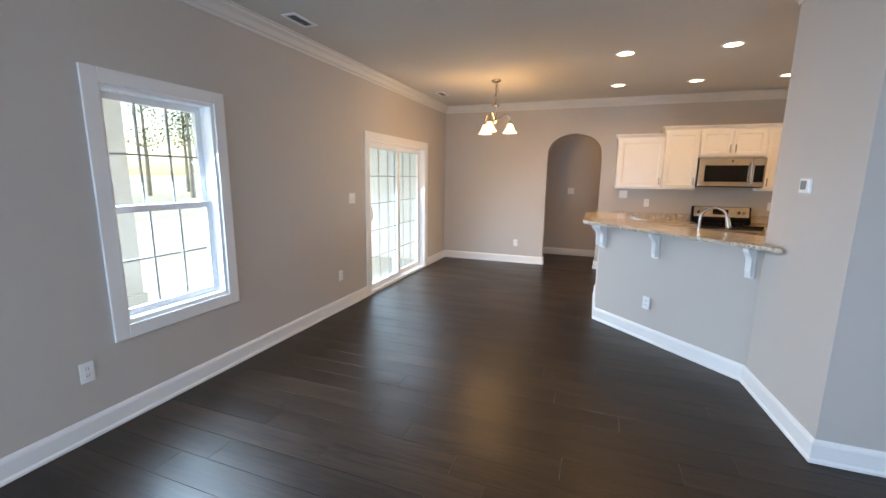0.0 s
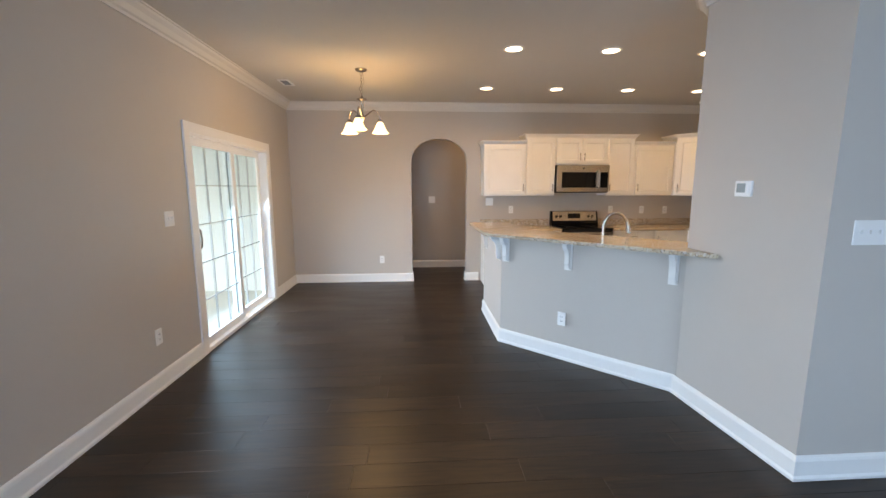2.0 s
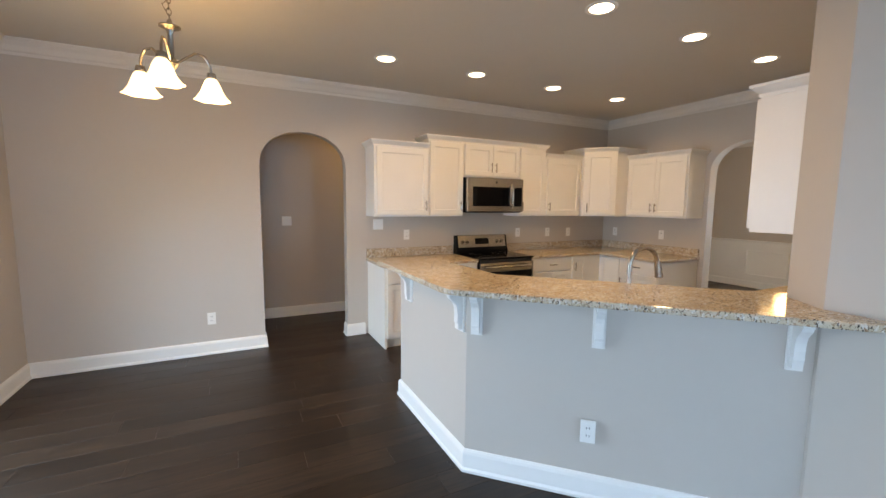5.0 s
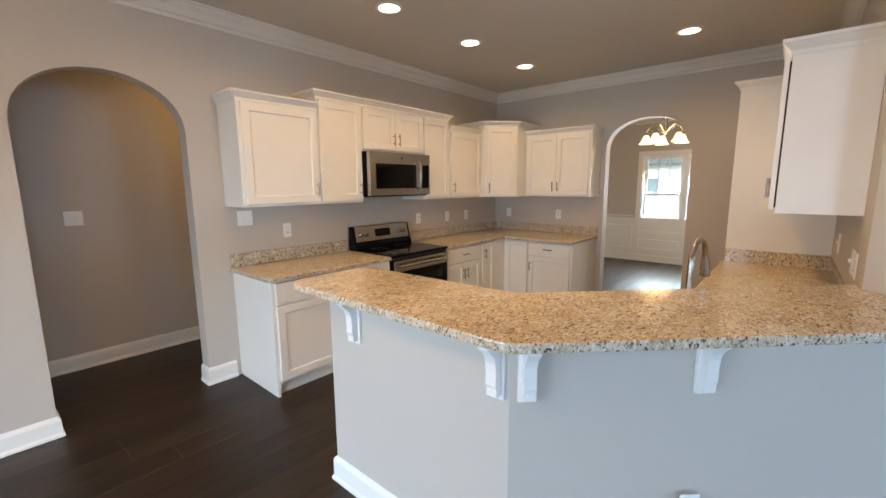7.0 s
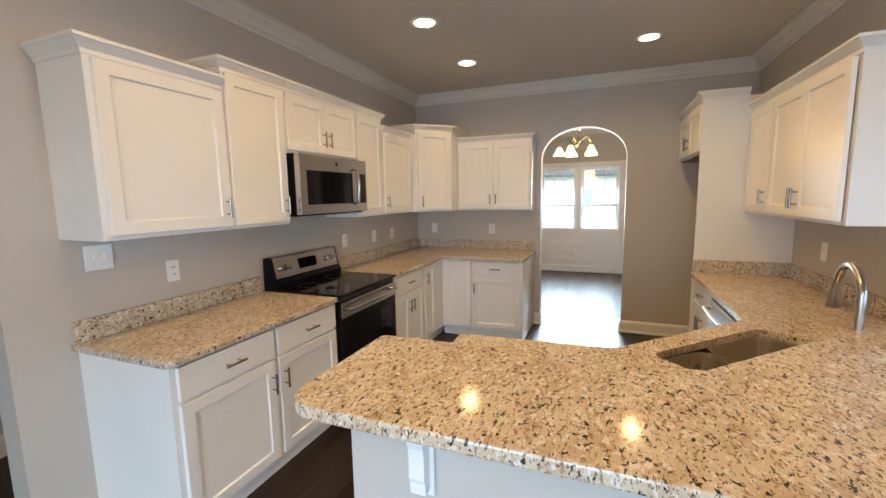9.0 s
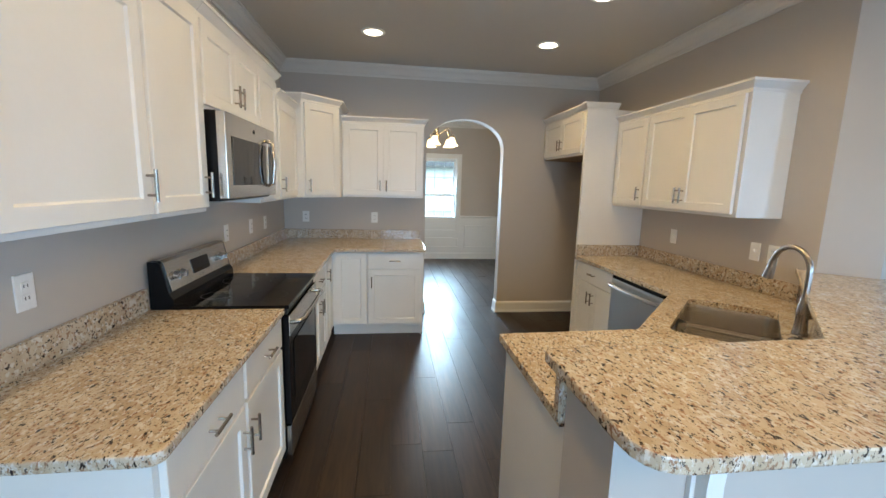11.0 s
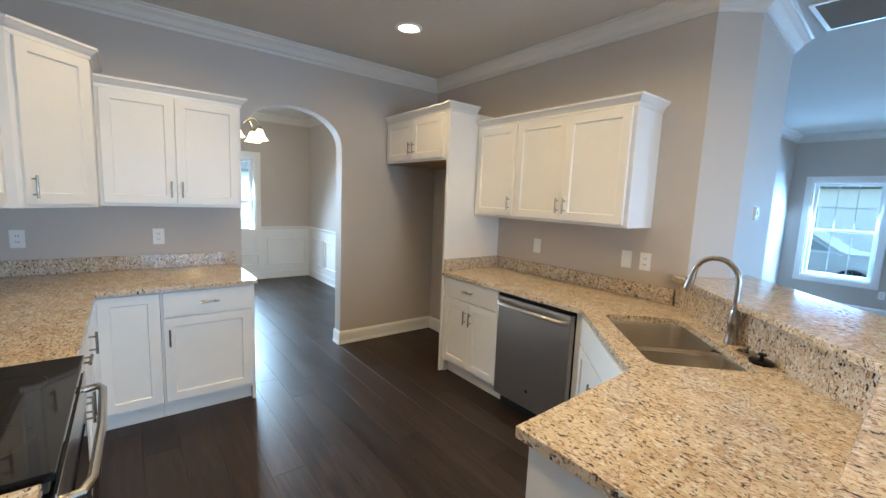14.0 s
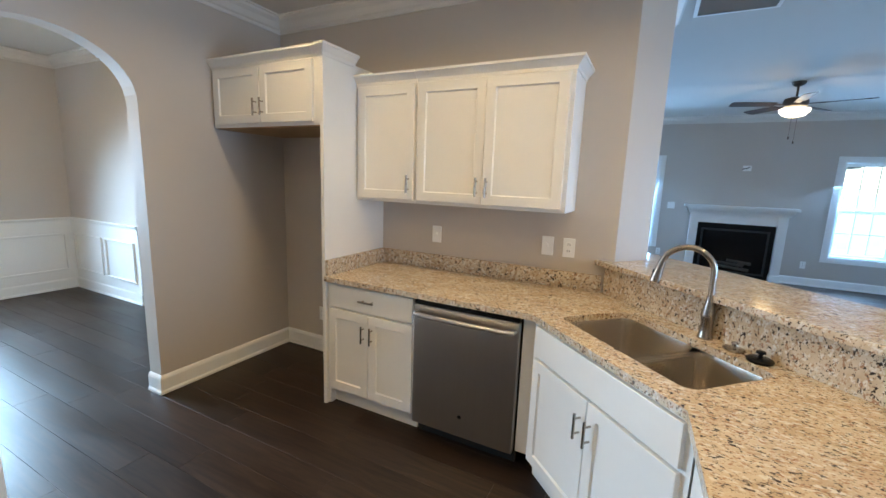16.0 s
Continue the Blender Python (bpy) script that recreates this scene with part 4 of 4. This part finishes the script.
# ---------- ceiling fixtures ----------
def can_light(x, y):
    c = thing("recessed_light", "lit white recessed ceiling downlight", "ceiling light", pose(x, y, CH), "kitchen downlights")
    part("trim_ring", lathe([(0.075, 0.0), (0.075, -0.006), (0.092, -0.006), (0.1, -0.003), (0.1, 0.0)], 28), M_PLASTIC, c, "", True)
    part("lens", lathe([(0.076, -0.002), (0.04, -0.0045), (0.0005, -0.005)], 24), M_CAN, c, "glowing lens")
    d = bpy.data.lights.new("downlight", "AREA")
    d.shape, d.size, d.energy, d.color, d.spread = "DISK", 0.14, CAN_W, WARM, radians(150)
    o = new("downlight", d)
    o.matrix_world = pose(x, y, CH - 0.012)


for cy in (6.53, 5.02):
    for cx in (0.64, 1.55, 2.50, 3.465):
        can_light(cx, cy)


def chandelier(x, y, arms, r, drop, watts, turn, label):
    """Arms curl up and out of a hub and carry bell shades that open downwards."""
    c = thing("chandelier", label, "chandelier", pose(x, y, CH))
    part("canopy", lathe([(0.0005, -0.03), (0.02, -0.028), (0.05, -0.02), (0.064, -0.006), (0.064, 0)], 24), M_NICKEL, c, "", True)
    z, i = -0.03, 0
    top = -drop * 0.43
    while z > top:
        b = bmesh.new()
        pts = [(0.011 * math.cos(radians(a)), 0, -0.02 * math.sin(radians(a)) + z - 0.016) for a in range(0, 361, 36)]
        tube(pts, 0.0028, 6, b)
        b.transform(pose(0, 0, 0, 0, 0, 90 * (i % 2)))
        part("chain_link", b, M_NICKEL, c, "", True)
        z, i = z - 0.031, i + 1
    part("cord", tube([(0.012, 0, -0.03), (0.03, 0.01, top * 0.5), (-0.03, 0.01, top * 0.7), (0.008, 0, top)], 0.003, 6), M_NICKEL, c, "", True)
    part("stem", lathe([(0.0005, top), (0.012, top), (0.014, top - 0.015), (0.052, top - 0.03), (0.052, top - 0.036), (0.02, top - 0.05), (0.014, top - 0.07), (0.014, -drop * 0.73), (0.03, -drop * 0.75), (0.036, -drop * 0.78), (0.02, -drop * 0.82), (0.008, -drop * 0.84), (0.0005, -drop * 0.85)], 20), M_NICKEL, c, "", True)
    for k in range(arms):
        a = radians(turn + 360 * k / arms)
        ca_, sa_ = math.cos(a), math.sin(a)
        zs = -drop * 0.80
        arm = part("arm", tube([(q * ca_, q * sa_, h) for q, h in ((0.02, zs + 0.02), (r * 0.35, zs + 0.06), (r * 0.6, zs + 0.10), (r * 0.82, zs + 0.095), (r * 0.97, zs + 0.05), (r, zs + 0.0))], 0.007, 8), M_NICKEL, c, "", True)
        b = lathe([(0.0005, 0.0), (0.022, 0.0), (0.026, -0.02), (0.022, -0.035)], 16)
        b.transform(Matrix.Translation((r * ca_, r * sa_, zs + 0.01)))
        part("socket_cup", b, M_NICKEL, arm, "", True)
        b = lathe([(0.022, 0.0), (0.035, -0.015), (0.048, -0.045), (0.06, -0.08), (0.085, -0.118), (0.092, -0.122)], 36, None, 0.07, 6)
        b.transform(Matrix.Translation((r * ca_, r * sa_, zs - 0.02)))
        part("shade", b, M_SHADE, arm, "glowing frosted bell shade", True)
    lt = new("chandelier_bulbs", bpy.data.lights.new("chandelier_bulbs", "POINT"))
    lt.data.energy, lt.data.color, lt.data.shadow_soft_size = watts, WARM, 0.16
    lt.location = (x, y, CH - drop - 0.10)


chandelier(-0.84, 5.76, 3, 0.20, 0.64, 3.8, -96, "brushed nickel three-light chandelier with frosted shades")
chandelier(5.95, 5.70, 5, 0.24, 0.66, 3.5, 20, "brushed nickel five-light chandelier with frosted shades")


def register(x, y, w, h, slats, label, name="ceiling_vent"):
    v = thing(name, label, "vent", pose(x, y, CH))
    part("backing", box(-w / 2 + 0.015, w / 2 - 0.015, -h / 2 + 0.015, h / 2 - 0.015, -0.002, -0.0005), M_DARK, v)
    b = bmesh.new()
    for a in ((-w / 2, -w / 2 + 0.025, -h / 2, h / 2), (w / 2 - 0.025, w / 2, -h / 2, h / 2), (-w / 2 + 0.025, w / 2 - 0.025, -h / 2, -h / 2 + 0.025), (-w / 2 + 0.025, w / 2 - 0.025, h / 2 - 0.025, h / 2)):
        addbox(b, a[0], a[1], a[2], a[3], -0.01, -0.0005)
    part("frame", b, M_PLASTIC, v)
    for i in range(slats):
        yy = -h / 2 + 0.03 + (h - 0.06) * (i + 0.5) / slats
        s = box(-w / 2 + 0.025, w / 2 - 0.025, -0.006, 0.006, -0.0012, 0.0012)
        s.transform(pose(0, yy, -0.007, 35))
        part("slat", s, M_VENT, v)


register(-1.81, 6.36, 0.13, 0.28, 8, "small white ceiling air register")
register(-1.86, 3.24, 0.13, 0.28, 8, "small white ceiling air register")
register(0.2, -1.5, 0.28, 0.13, 6, "small white ceiling air register")
register(1.25, 3.18, 0.5, 0.52, 26, "large white ceiling return air grille")

# flush hall lamp behind the arch
hl = thing("hall_light", "lit flush-mount hall ceiling lamp", "ceiling light", pose(1.45, 8.15, CH))
part("pan", lathe([(0.0005, -0.02), (0.15, -0.02), (0.16, 0)], 24), M_NICKEL, hl, "", True)
part("shade", lathe([(0.14, -0.02), (0.13, -0.06), (0.08, -0.09), (0.0005, -0.1)], 24), M_SHADE, hl, "glowing frosted glass shade", True)
lt = new("hall_bulb", bpy.data.lights.new("hall_bulb", "POINT"))
lt.data.energy, lt.data.color, lt.data.shadow_soft_size = 1.5, WARM, 0.1
lt.location = (1.45, 8.15, CH - 0.2)

# ---------- living room ----------
fan = thing("ceiling_fan", "dark five-blade ceiling fan with lit glass bowl", "ceiling fan", pose(0.29, 0.45, CH))
part("canopy", lathe([(0.0005, -0.05), (0.03, -0.05), (0.06, -0.03), (0.07, 0)], 24), M_BRONZE, fan, "", True)
part("downrod", cyl((0, 0, -0.17), (0, 0, -0.045), 0.012), M_BRONZE, fan)
part("motor", lathe([(0.0005, -0.16), (0.06, -0.165), (0.11, -0.185), (0.12, -0.22), (0.11, -0.265), (0.08, -0.28), (0.0005, -0.28)], 28), M_BRONZE, fan, "", True)
for k in range(5):
    b = rounded([(0.20, -0.055), (0.66, -0.068), (0.66, 0.068), (0.20, 0.055)], {1: 0.04, 2: 0.04})
    bl = prism(b, -0.003, 0.003)
    bl.transform(pose(0, 0, -0.245, 0, 0, 72 * k + 15) @ pose(0, 0, 0, 11))
    bo = part("blade", bl, M_BLADE, fan, "dark wood blade")
    ir = box(0.09, 0.26, -0.016, 0.016, -0.25, -0.241)
    ir.transform(pose(0, 0, 0, 0, 0, 72 * k + 15))
    part("blade_iron", ir, M_BRONZE, bo)
part("bowl", lathe([(0.1, -0.285), (0.145, -0.295), (0.14, -0.325), (0.11, -0.36), (0.06, -0.38), (0.0005, -0.385)], 28), M_FANBOWL, fan, "glowing glass bowl", True)
for x in (0.02, -0.03):
    pc = cyl((x, 0.02, -0.62 + x), (x, 0.02, -0.38), 0.0015, seg=6)
    addcyl(pc, (x, 0.02, -0.65 + x), (x, 0.02, -0.62 + x), 0.009, 0.006, 10)
    part("pull_chain", pc, M_BRONZE, fan)
lt = new("fan_bulbs", bpy.data.lights.new("fan_bulbs", "POINT"))
lt.data.energy, lt.data.color, lt.data.shadow_soft_size = 1.1, WARM, 0.1
lt.location = (0.29, 0.45, CH - 0.48)

FX0, FX1 = -0.40, 0.98
fpl = thing("fireplace", "white mantel fireplace with black firebox", "fireplace", pose(0, LY, 0))
for x in (FX0, FX1 - 0.13):
    lg = part("pilaster", box(x, x + 0.13, 0.002, 0.10, 0.12, 1.10, bevel=0.003), M_TRIM, fpl)
    part("plinth", box(x - 0.012, x + 0.142, 0.002, 0.115, 0.003, 0.12, bevel=0.003), M_TRIM, lg)
    part("pilaster_panel", box(x + 0.025, x + 0.105, 0.10, 0.106, 0.2, 0.9, bevel=0.002), M_TRIM, lg)
fz = part("frieze", box(FX0 + 0.13, FX1 - 0.13, 0.002, 0.085, 0.94, 1.10), M_TRIM, fpl)
part("frieze_panel", box(FX0 + 0.17, FX1 - 0.17, 0.085, 0.092, 0.965, 1.075, bevel=0.002), M_TRIM, fz)
part("bed_mould", sweep([(FX1 + 0.01, 0.002), (FX1 + 0.01, 0.11), (FX0 - 0.01, 0.11), (FX0 - 0.01, 0.002)][::-1], [(0, 1.10), (0.012, 1.10), (0.02, 1.13), (0.05, 1.17), (0.055, 1.20), (-0.02, 1.20)]), M_TRIM, fpl)
part("mantel_shelf", box(FX0 - 0.11, FX1 + 0.11, 0.002, 0.20, 1.20, 1.245, bevel=0.006), M_TRIM, fpl)
part("surround", box(FX0 + 0.13, FX1 - 0.13, 0.002, 0.03, 0.003, 0.94), M_BLACK, fpl, "polished black surround")
fb = bmesh.new()
sash(fb, FX0 + 0.2, FX1 - 0.2, 0.08, 0.84, 0.03, 0.05, 0.03)
part("firebox_frame", fb, M_DARK, fpl)
part("firebox_glass", box(FX0 + 0.23, FX1 - 0.23, 0.031, 0.036, 0.11, 0.81), M_BGLASS, fpl)
M_LOG = material("charred_log", (0.10, 0.08, 0.065), 0.9, var=0.3, scale=8)
for x0, x1, z in ((0.02, 0.52, 0.16), (0.1, 0.6, 0.23), (0.0, 0.35, 0.27)):
    part("log", cyl((x0, 0.07, z), (x1, 0.06, z + 0.04), 0.03, 0.022, 10), M_LOG, fpl, "", True)

# ---------- breakfast room wainscot ----------
wsc = thing("wainscot", "white panelled wainscot with chair rail", "wainscot", kind="structure")
part("field", box(DX - 0.008, DX - 0.0005, DS, DN, 0.13, 0.86), M_TRIM, wsc)
part("field", box(6.55, DX - 0.008, DS + 0.0005, DS + 0.008, 0.13, 0.86), M_TRIM, wsc)
RAIL = [(0, 0.845), (0.012, 0.845), (0.016, 0.862), (0.03, 0.875), (0.03, 0.89), (0.0, 0.892)]
for pth in ([(6.55, DS), (DX, DS), (DX, WIN_D[0] - 0.086)], [(DX, WIN_D[1] + 0.086), (DX, DN)]):
    part("chair_rail", sweep(pth, RAIL), M_TRIM, wsc)


def picture_frame(m, w, h):
    b = bmesh.new()
    for x0, x1, z0, z1 in ((0, w, 0, 0.022), (0, w, h - 0.022, h), (0, 0.022, 0.022, h - 0.022), (w - 0.022, w, 0.022, h - 0.022)):
        addbox(b, x0, x1, -0.022, 0, z0, z1, 0.006)
    b.transform(m)
    part("panel_moulding", b, M_TRIM, wsc)


for y1, y0, zt in ((4.87, 4.22, 0.70), (5.72, 5.0, 0.44), (6.52, 5.80, 0.44), (7.3, 6.62, 0.70)):
    picture_frame(pose(DX - 0.008, y1, 0.24, 0, 0, -90), y1 - y0, zt - 0.24)
for x1, x0 in ((7.93, 7.32), (7.24, 6.63)):
    picture_frame(pose(x1, DS + 0.008, 0.24, 0, 0, 180), x1 - x0, 0.46)

# ---------- outside ----------
M_SOIL = material("sandy_soil", (0.60, 0.56, 0.48), 0.95, var=0.2, scale=0.5, col2=(0.42, 0.41, 0.30))
M_CONC = material("porch_concrete", (0.55, 0.53, 0.5), 0.85, var=0.08, scale=2)
M_SIDING = material("white_siding", (0.74, 0.75, 0.75), 0.6, var=0.03, scale=2)
M_ROOF = material("grey_shingles", (0.16, 0.15, 0.15), 0.9, var=0.2, scale=6)
M_BARK = material("pine_bark", (0.40, 0.37, 0.33), 0.9, var=0.25, scale=5)
M_LEAF = material("spring_leaves", (0.10, 0.13, 0.04), 0.8, var=0.4, scale=3)
b = bmesh.new()
bmesh.ops.create_grid(b, x_segments=40, y_segments=40, size=400)
for v in b.verts:
    v.co.z = -0.35
structure("ground", b, M_SOIL, "pale sandy bare ground with grass", "ground")
structure("porch_slab", box(-5.0, WX - 0.16, 0.2, 7.6, -0.35, -0.08), M_CONC, "concrete covered porch slab", "porch")
structure("porch_ceiling", box(-5.1, WX - 0.16, 0.1, 7.6, 2.62, 2.78), M_TRIM, "white covered porch ceiling", "porch ceiling")
psd = thing("porch_end_wall", "white lap siding wall at the porch end", "wall", kind="structure")
for i in range(18):
    z = -0.08 + 0.15 * i
    part("siding_board", prism([(7.42, z), (7.40, z), (7.415, z + 0.152), (7.42, z + 0.152)], -5.0, WX - 0.16, SIDE), M_SIDING, psd)
for y in (0.9, 3.45, 6.1):
    pc = thing("porch_column", "square white porch column", "column", pose(-4.75, y, -0.08), "porch columns")
    part("shaft", box(-0.12, 0.12, -0.12, 0.12, 0.0, 2.7, bevel=0.006), M_VINYL, pc)
    part("base_trim", box(-0.145, 0.145, -0.145, 0.145, 0.0, 0.16, bevel=0.006), M_VINYL, pc)


def tree(x, y, h, seed):
    rng = random.Random(seed)
    t = thing("tree", "tall thin tree with sparse spring foliage", "tree", pose(x, y, -0.35), "edge of the woods")
    b = tube([(0, 0, 0), (0.1, 0, h * 0.3), (-0.05, 0.1, h * 0.65), (0, 0, h)], [0.18, 0.15, 0.1, 0.03], 8)
    tips = []
    for k in range(14):
        z = h * rng.uniform(0.35, 0.95)
        a = rng.uniform(0, 6.28)
        ln = rng.uniform(0.8, 2.2) * (1.15 - z / h)
        tip = (ln * math.cos(a), ln * math.sin(a), z + ln * 0.5)
        tube([(0, 0, z), (tip[0] * 0.5, tip[1] * 0.5, z + ln * 0.18), tip], [0.05, 0.03, 0.012], 5, b)
        tips.append(tip)
    part("trunk", b, M_BARK, t, "", True)
    vs, fs = [], []
    for tip in tips:
        for q in range(45):
            p = Vector(tip) + Vector([rng.gauss(0, 0.42) for _ in range(3)])
            u = Vector([rng.uniform(-1, 1) for _ in range(3)]).normalized() * 0.13
            w = u.cross(Vector((0.3, 0.5, 0.8))).normalized() * 0.07
            i = len(vs)
            vs += [p - u, p + w, p + u, p - w]
            fs.append((i, i + 1, i + 2, i + 3))
    me = bpy.data.meshes.new("crown")
    me.from_pydata(vs, [], fs)
    me.materials.append(M_LEAF)
    new("crown", me).parent = t
    return t


rt = random.Random(3)
for i in range(26):
    tree(-26 - rt.uniform(0, 14), -2 + i * 1.9 + rt.uniform(-1, 1), rt.uniform(7, 12), i)


def house(m, w, d, h, label):
    hs = thing("house", label, "house", m)
    wl_ = part("wall", box(-w / 2, w / 2, 0, d, 0, h), M_SIDING, hs)
    for i in range(int(h / 0.2)):
        part("siding_board", prism([(-0.001, i * 0.2), (-0.03, i * 0.2), (-0.004, i * 0.2 + 0.2), (-0.001, i * 0.2 + 0.2)], -w / 2, w / 2, SIDE), M_SIDING, wl_)
    part("roof", prism([(-0.5, h), (d / 2, h + 2.6), (d + 0.5, h), (d + 0.5, h - 0.15), (-0.5, h - 0.15)], -w / 2 - 0.4, w / 2 + 0.4, SIDE), M_ROOF, hs)
    for x in (-w * 0.32, 0, w * 0.32):
        wi = part("window", sash(bmesh.new(), x - 0.5, x + 0.5, 0.9, 2.3, -0.08, -0.03, 0.1), M_VINYL, hs)
        part("pane", box(x - 0.4, x + 0.4, -0.06, -0.035, 1.0, 2.2), M_FARPANE, wi)
    return hs


house(pose(1.0, -20, -0.35, 0, 0, 180), 15, 9, 3.2, "white-sided neighbouring house with grey roof")
house(pose(30, 6.5, -0.35, 0, 0, -90), 16, 9, 3.2, "white-sided house across the road")
car = thing("parked_car", "grey parked car beside the house", "car", pose(3.6, -6.6, -0.35))
M_CARP = material("grey_car_paint", (0.38, 0.42, 0.46), 0.3, 0.2, coat=0.5)
side = [(-2.2, 0.35), (-2.25, 0.75), (-2.0, 0.95), (-1.2, 1.0), (-0.6, 1.42), (0.7, 1.45), (1.4, 1.02), (2.1, 0.92), (2.25, 0.7), (2.2, 0.35)]
FWD = Matrix(((1, 0, 0, 0), (0, 0, 1, 0), (0, 1, 0, 0), (0, 0, 0, 1)))
bc = prism(side, -0.85, 0.85, FWD)
bmesh.ops.bevel(bc, geom=list(bc.edges), offset=0.06, segments=2, affect="EDGES")
part("body", bc, M_CARP, car, "", True)
for s in (-0.87, 0.87):
    part("side_window", prism([(-1.0, 1.03), (-0.55, 1.34), (0.62, 1.36), (1.1, 1.04)], s - 0.01, s + 0.01, FWD), M_FARPANE, car)
for wx in (-1.4, 1.4):
    for s in (-0.82, 0.82):
        wh = part("wheel", cyl((wx, s - 0.1, 0.33), (wx, s + 0.1, 0.33), 0.33, seg=24), M_BLACK, car, "", True)
        part("rim", cyl((wx, s - 0.105, 0.33), (wx, s + 0.105, 0.33), 0.2, seg=16), M_STEEL, wh, "", True)

# ---------- floor planks ----------
def planks():
    rng = random.Random(7)
    near, rest = [], []
    pw = 0.178
    y, row = LY, 0
    while y < HY:
        y1 = min(y + pw, HY)
        x = WX - rng.uniform(0, 1.2)
        end = DX if y > 2.3 else LX
        while x < end:
            ln = rng.choice((0.9, 1.2, 1.5, 1.8))
            a, b = max(x, WX), min(x + ln, end)
            if b - a > 0.02:
                (near if 1.2 < y < 7.4 and a < 4.4 else rest).append((a, b, y, y1))
            x += ln
        y = y1
        row += 1
    far = near[290:]
    meshes = {}
    for a, b, y0, y1 in near[:290]:
        key = (round(b - a, 2), round(y1 - y0, 3))
        if key not in meshes:
            bm = bmesh.new()
            w, h = (b - a) / 2 - 0.0004, (y1 - y0) / 2 - 0.0004
            k = 0.0008
            lo = [bm.verts.new((sx * w, sy * h, -0.012)) for sx, sy in ((-1, -1), (1, -1), (1, 1), (-1, 1))]
            md = [bm.verts.new((sx * w, sy * h, -k)) for sx, sy in ((-1, -1), (1, -1), (1, 1), (-1, 1))]
            hi = [bm.verts.new((sx * (w - k), sy * (h - k), 0)) for sx, sy in ((-1, -1), (1, -1), (1, 1), (-1, 1))]
            for i in range(4):
                j = (i + 1) % 4
                bm.faces.new((lo[i], lo[j], md[j], md[i])), bm.faces.new((md[i], md[j], hi[j], hi[i]))
            bm.faces.new(hi)
            me = bpy.data.meshes.new("plank")
            bm.to_mesh(me)
            bm.free()
            me.materials.append(M_PLANK)
            meshes[key] = me
        ob = new("plank", meshes[key])
        ob.location = ((a + b) / 2, (y0 + y1) / 2, 0)
        ob.parent = FLOOR
    vs, fs = [], []
    k = 0.0008
    for a, b, y0, y1 in rest + far:
        i = len(vs)
        a, b, y0, y1 = a + 0.0004, b - 0.0004, y0 + 0.0004, y1 - 0.0004
        vs += [(a, y0, -0.012), (b, y0, -0.012), (b, y1, -0.012), (a, y1, -0.012), (a + k, y0 + k, 0), (b - k, y0 + k, 0), (b - k, y1 - k, 0), (a + k, y1 - k, 0)]
        fs += [(i, i + 1, i + 5, i + 4), (i + 1, i + 2, i + 6, i + 5), (i + 2, i + 3, i + 7, i + 6), (i + 3, i, i + 4, i + 7), (i + 4, i + 5, i + 6, i + 7)]
    me = bpy.data.meshes.new("plank_field")
    me.from_pydata(vs, [], fs)
    me.materials.append(M_PLANK)
    ob = new("plank_field", me)
    ob.parent = FLOOR
    tagged(ob, kind="stuff")


planks()
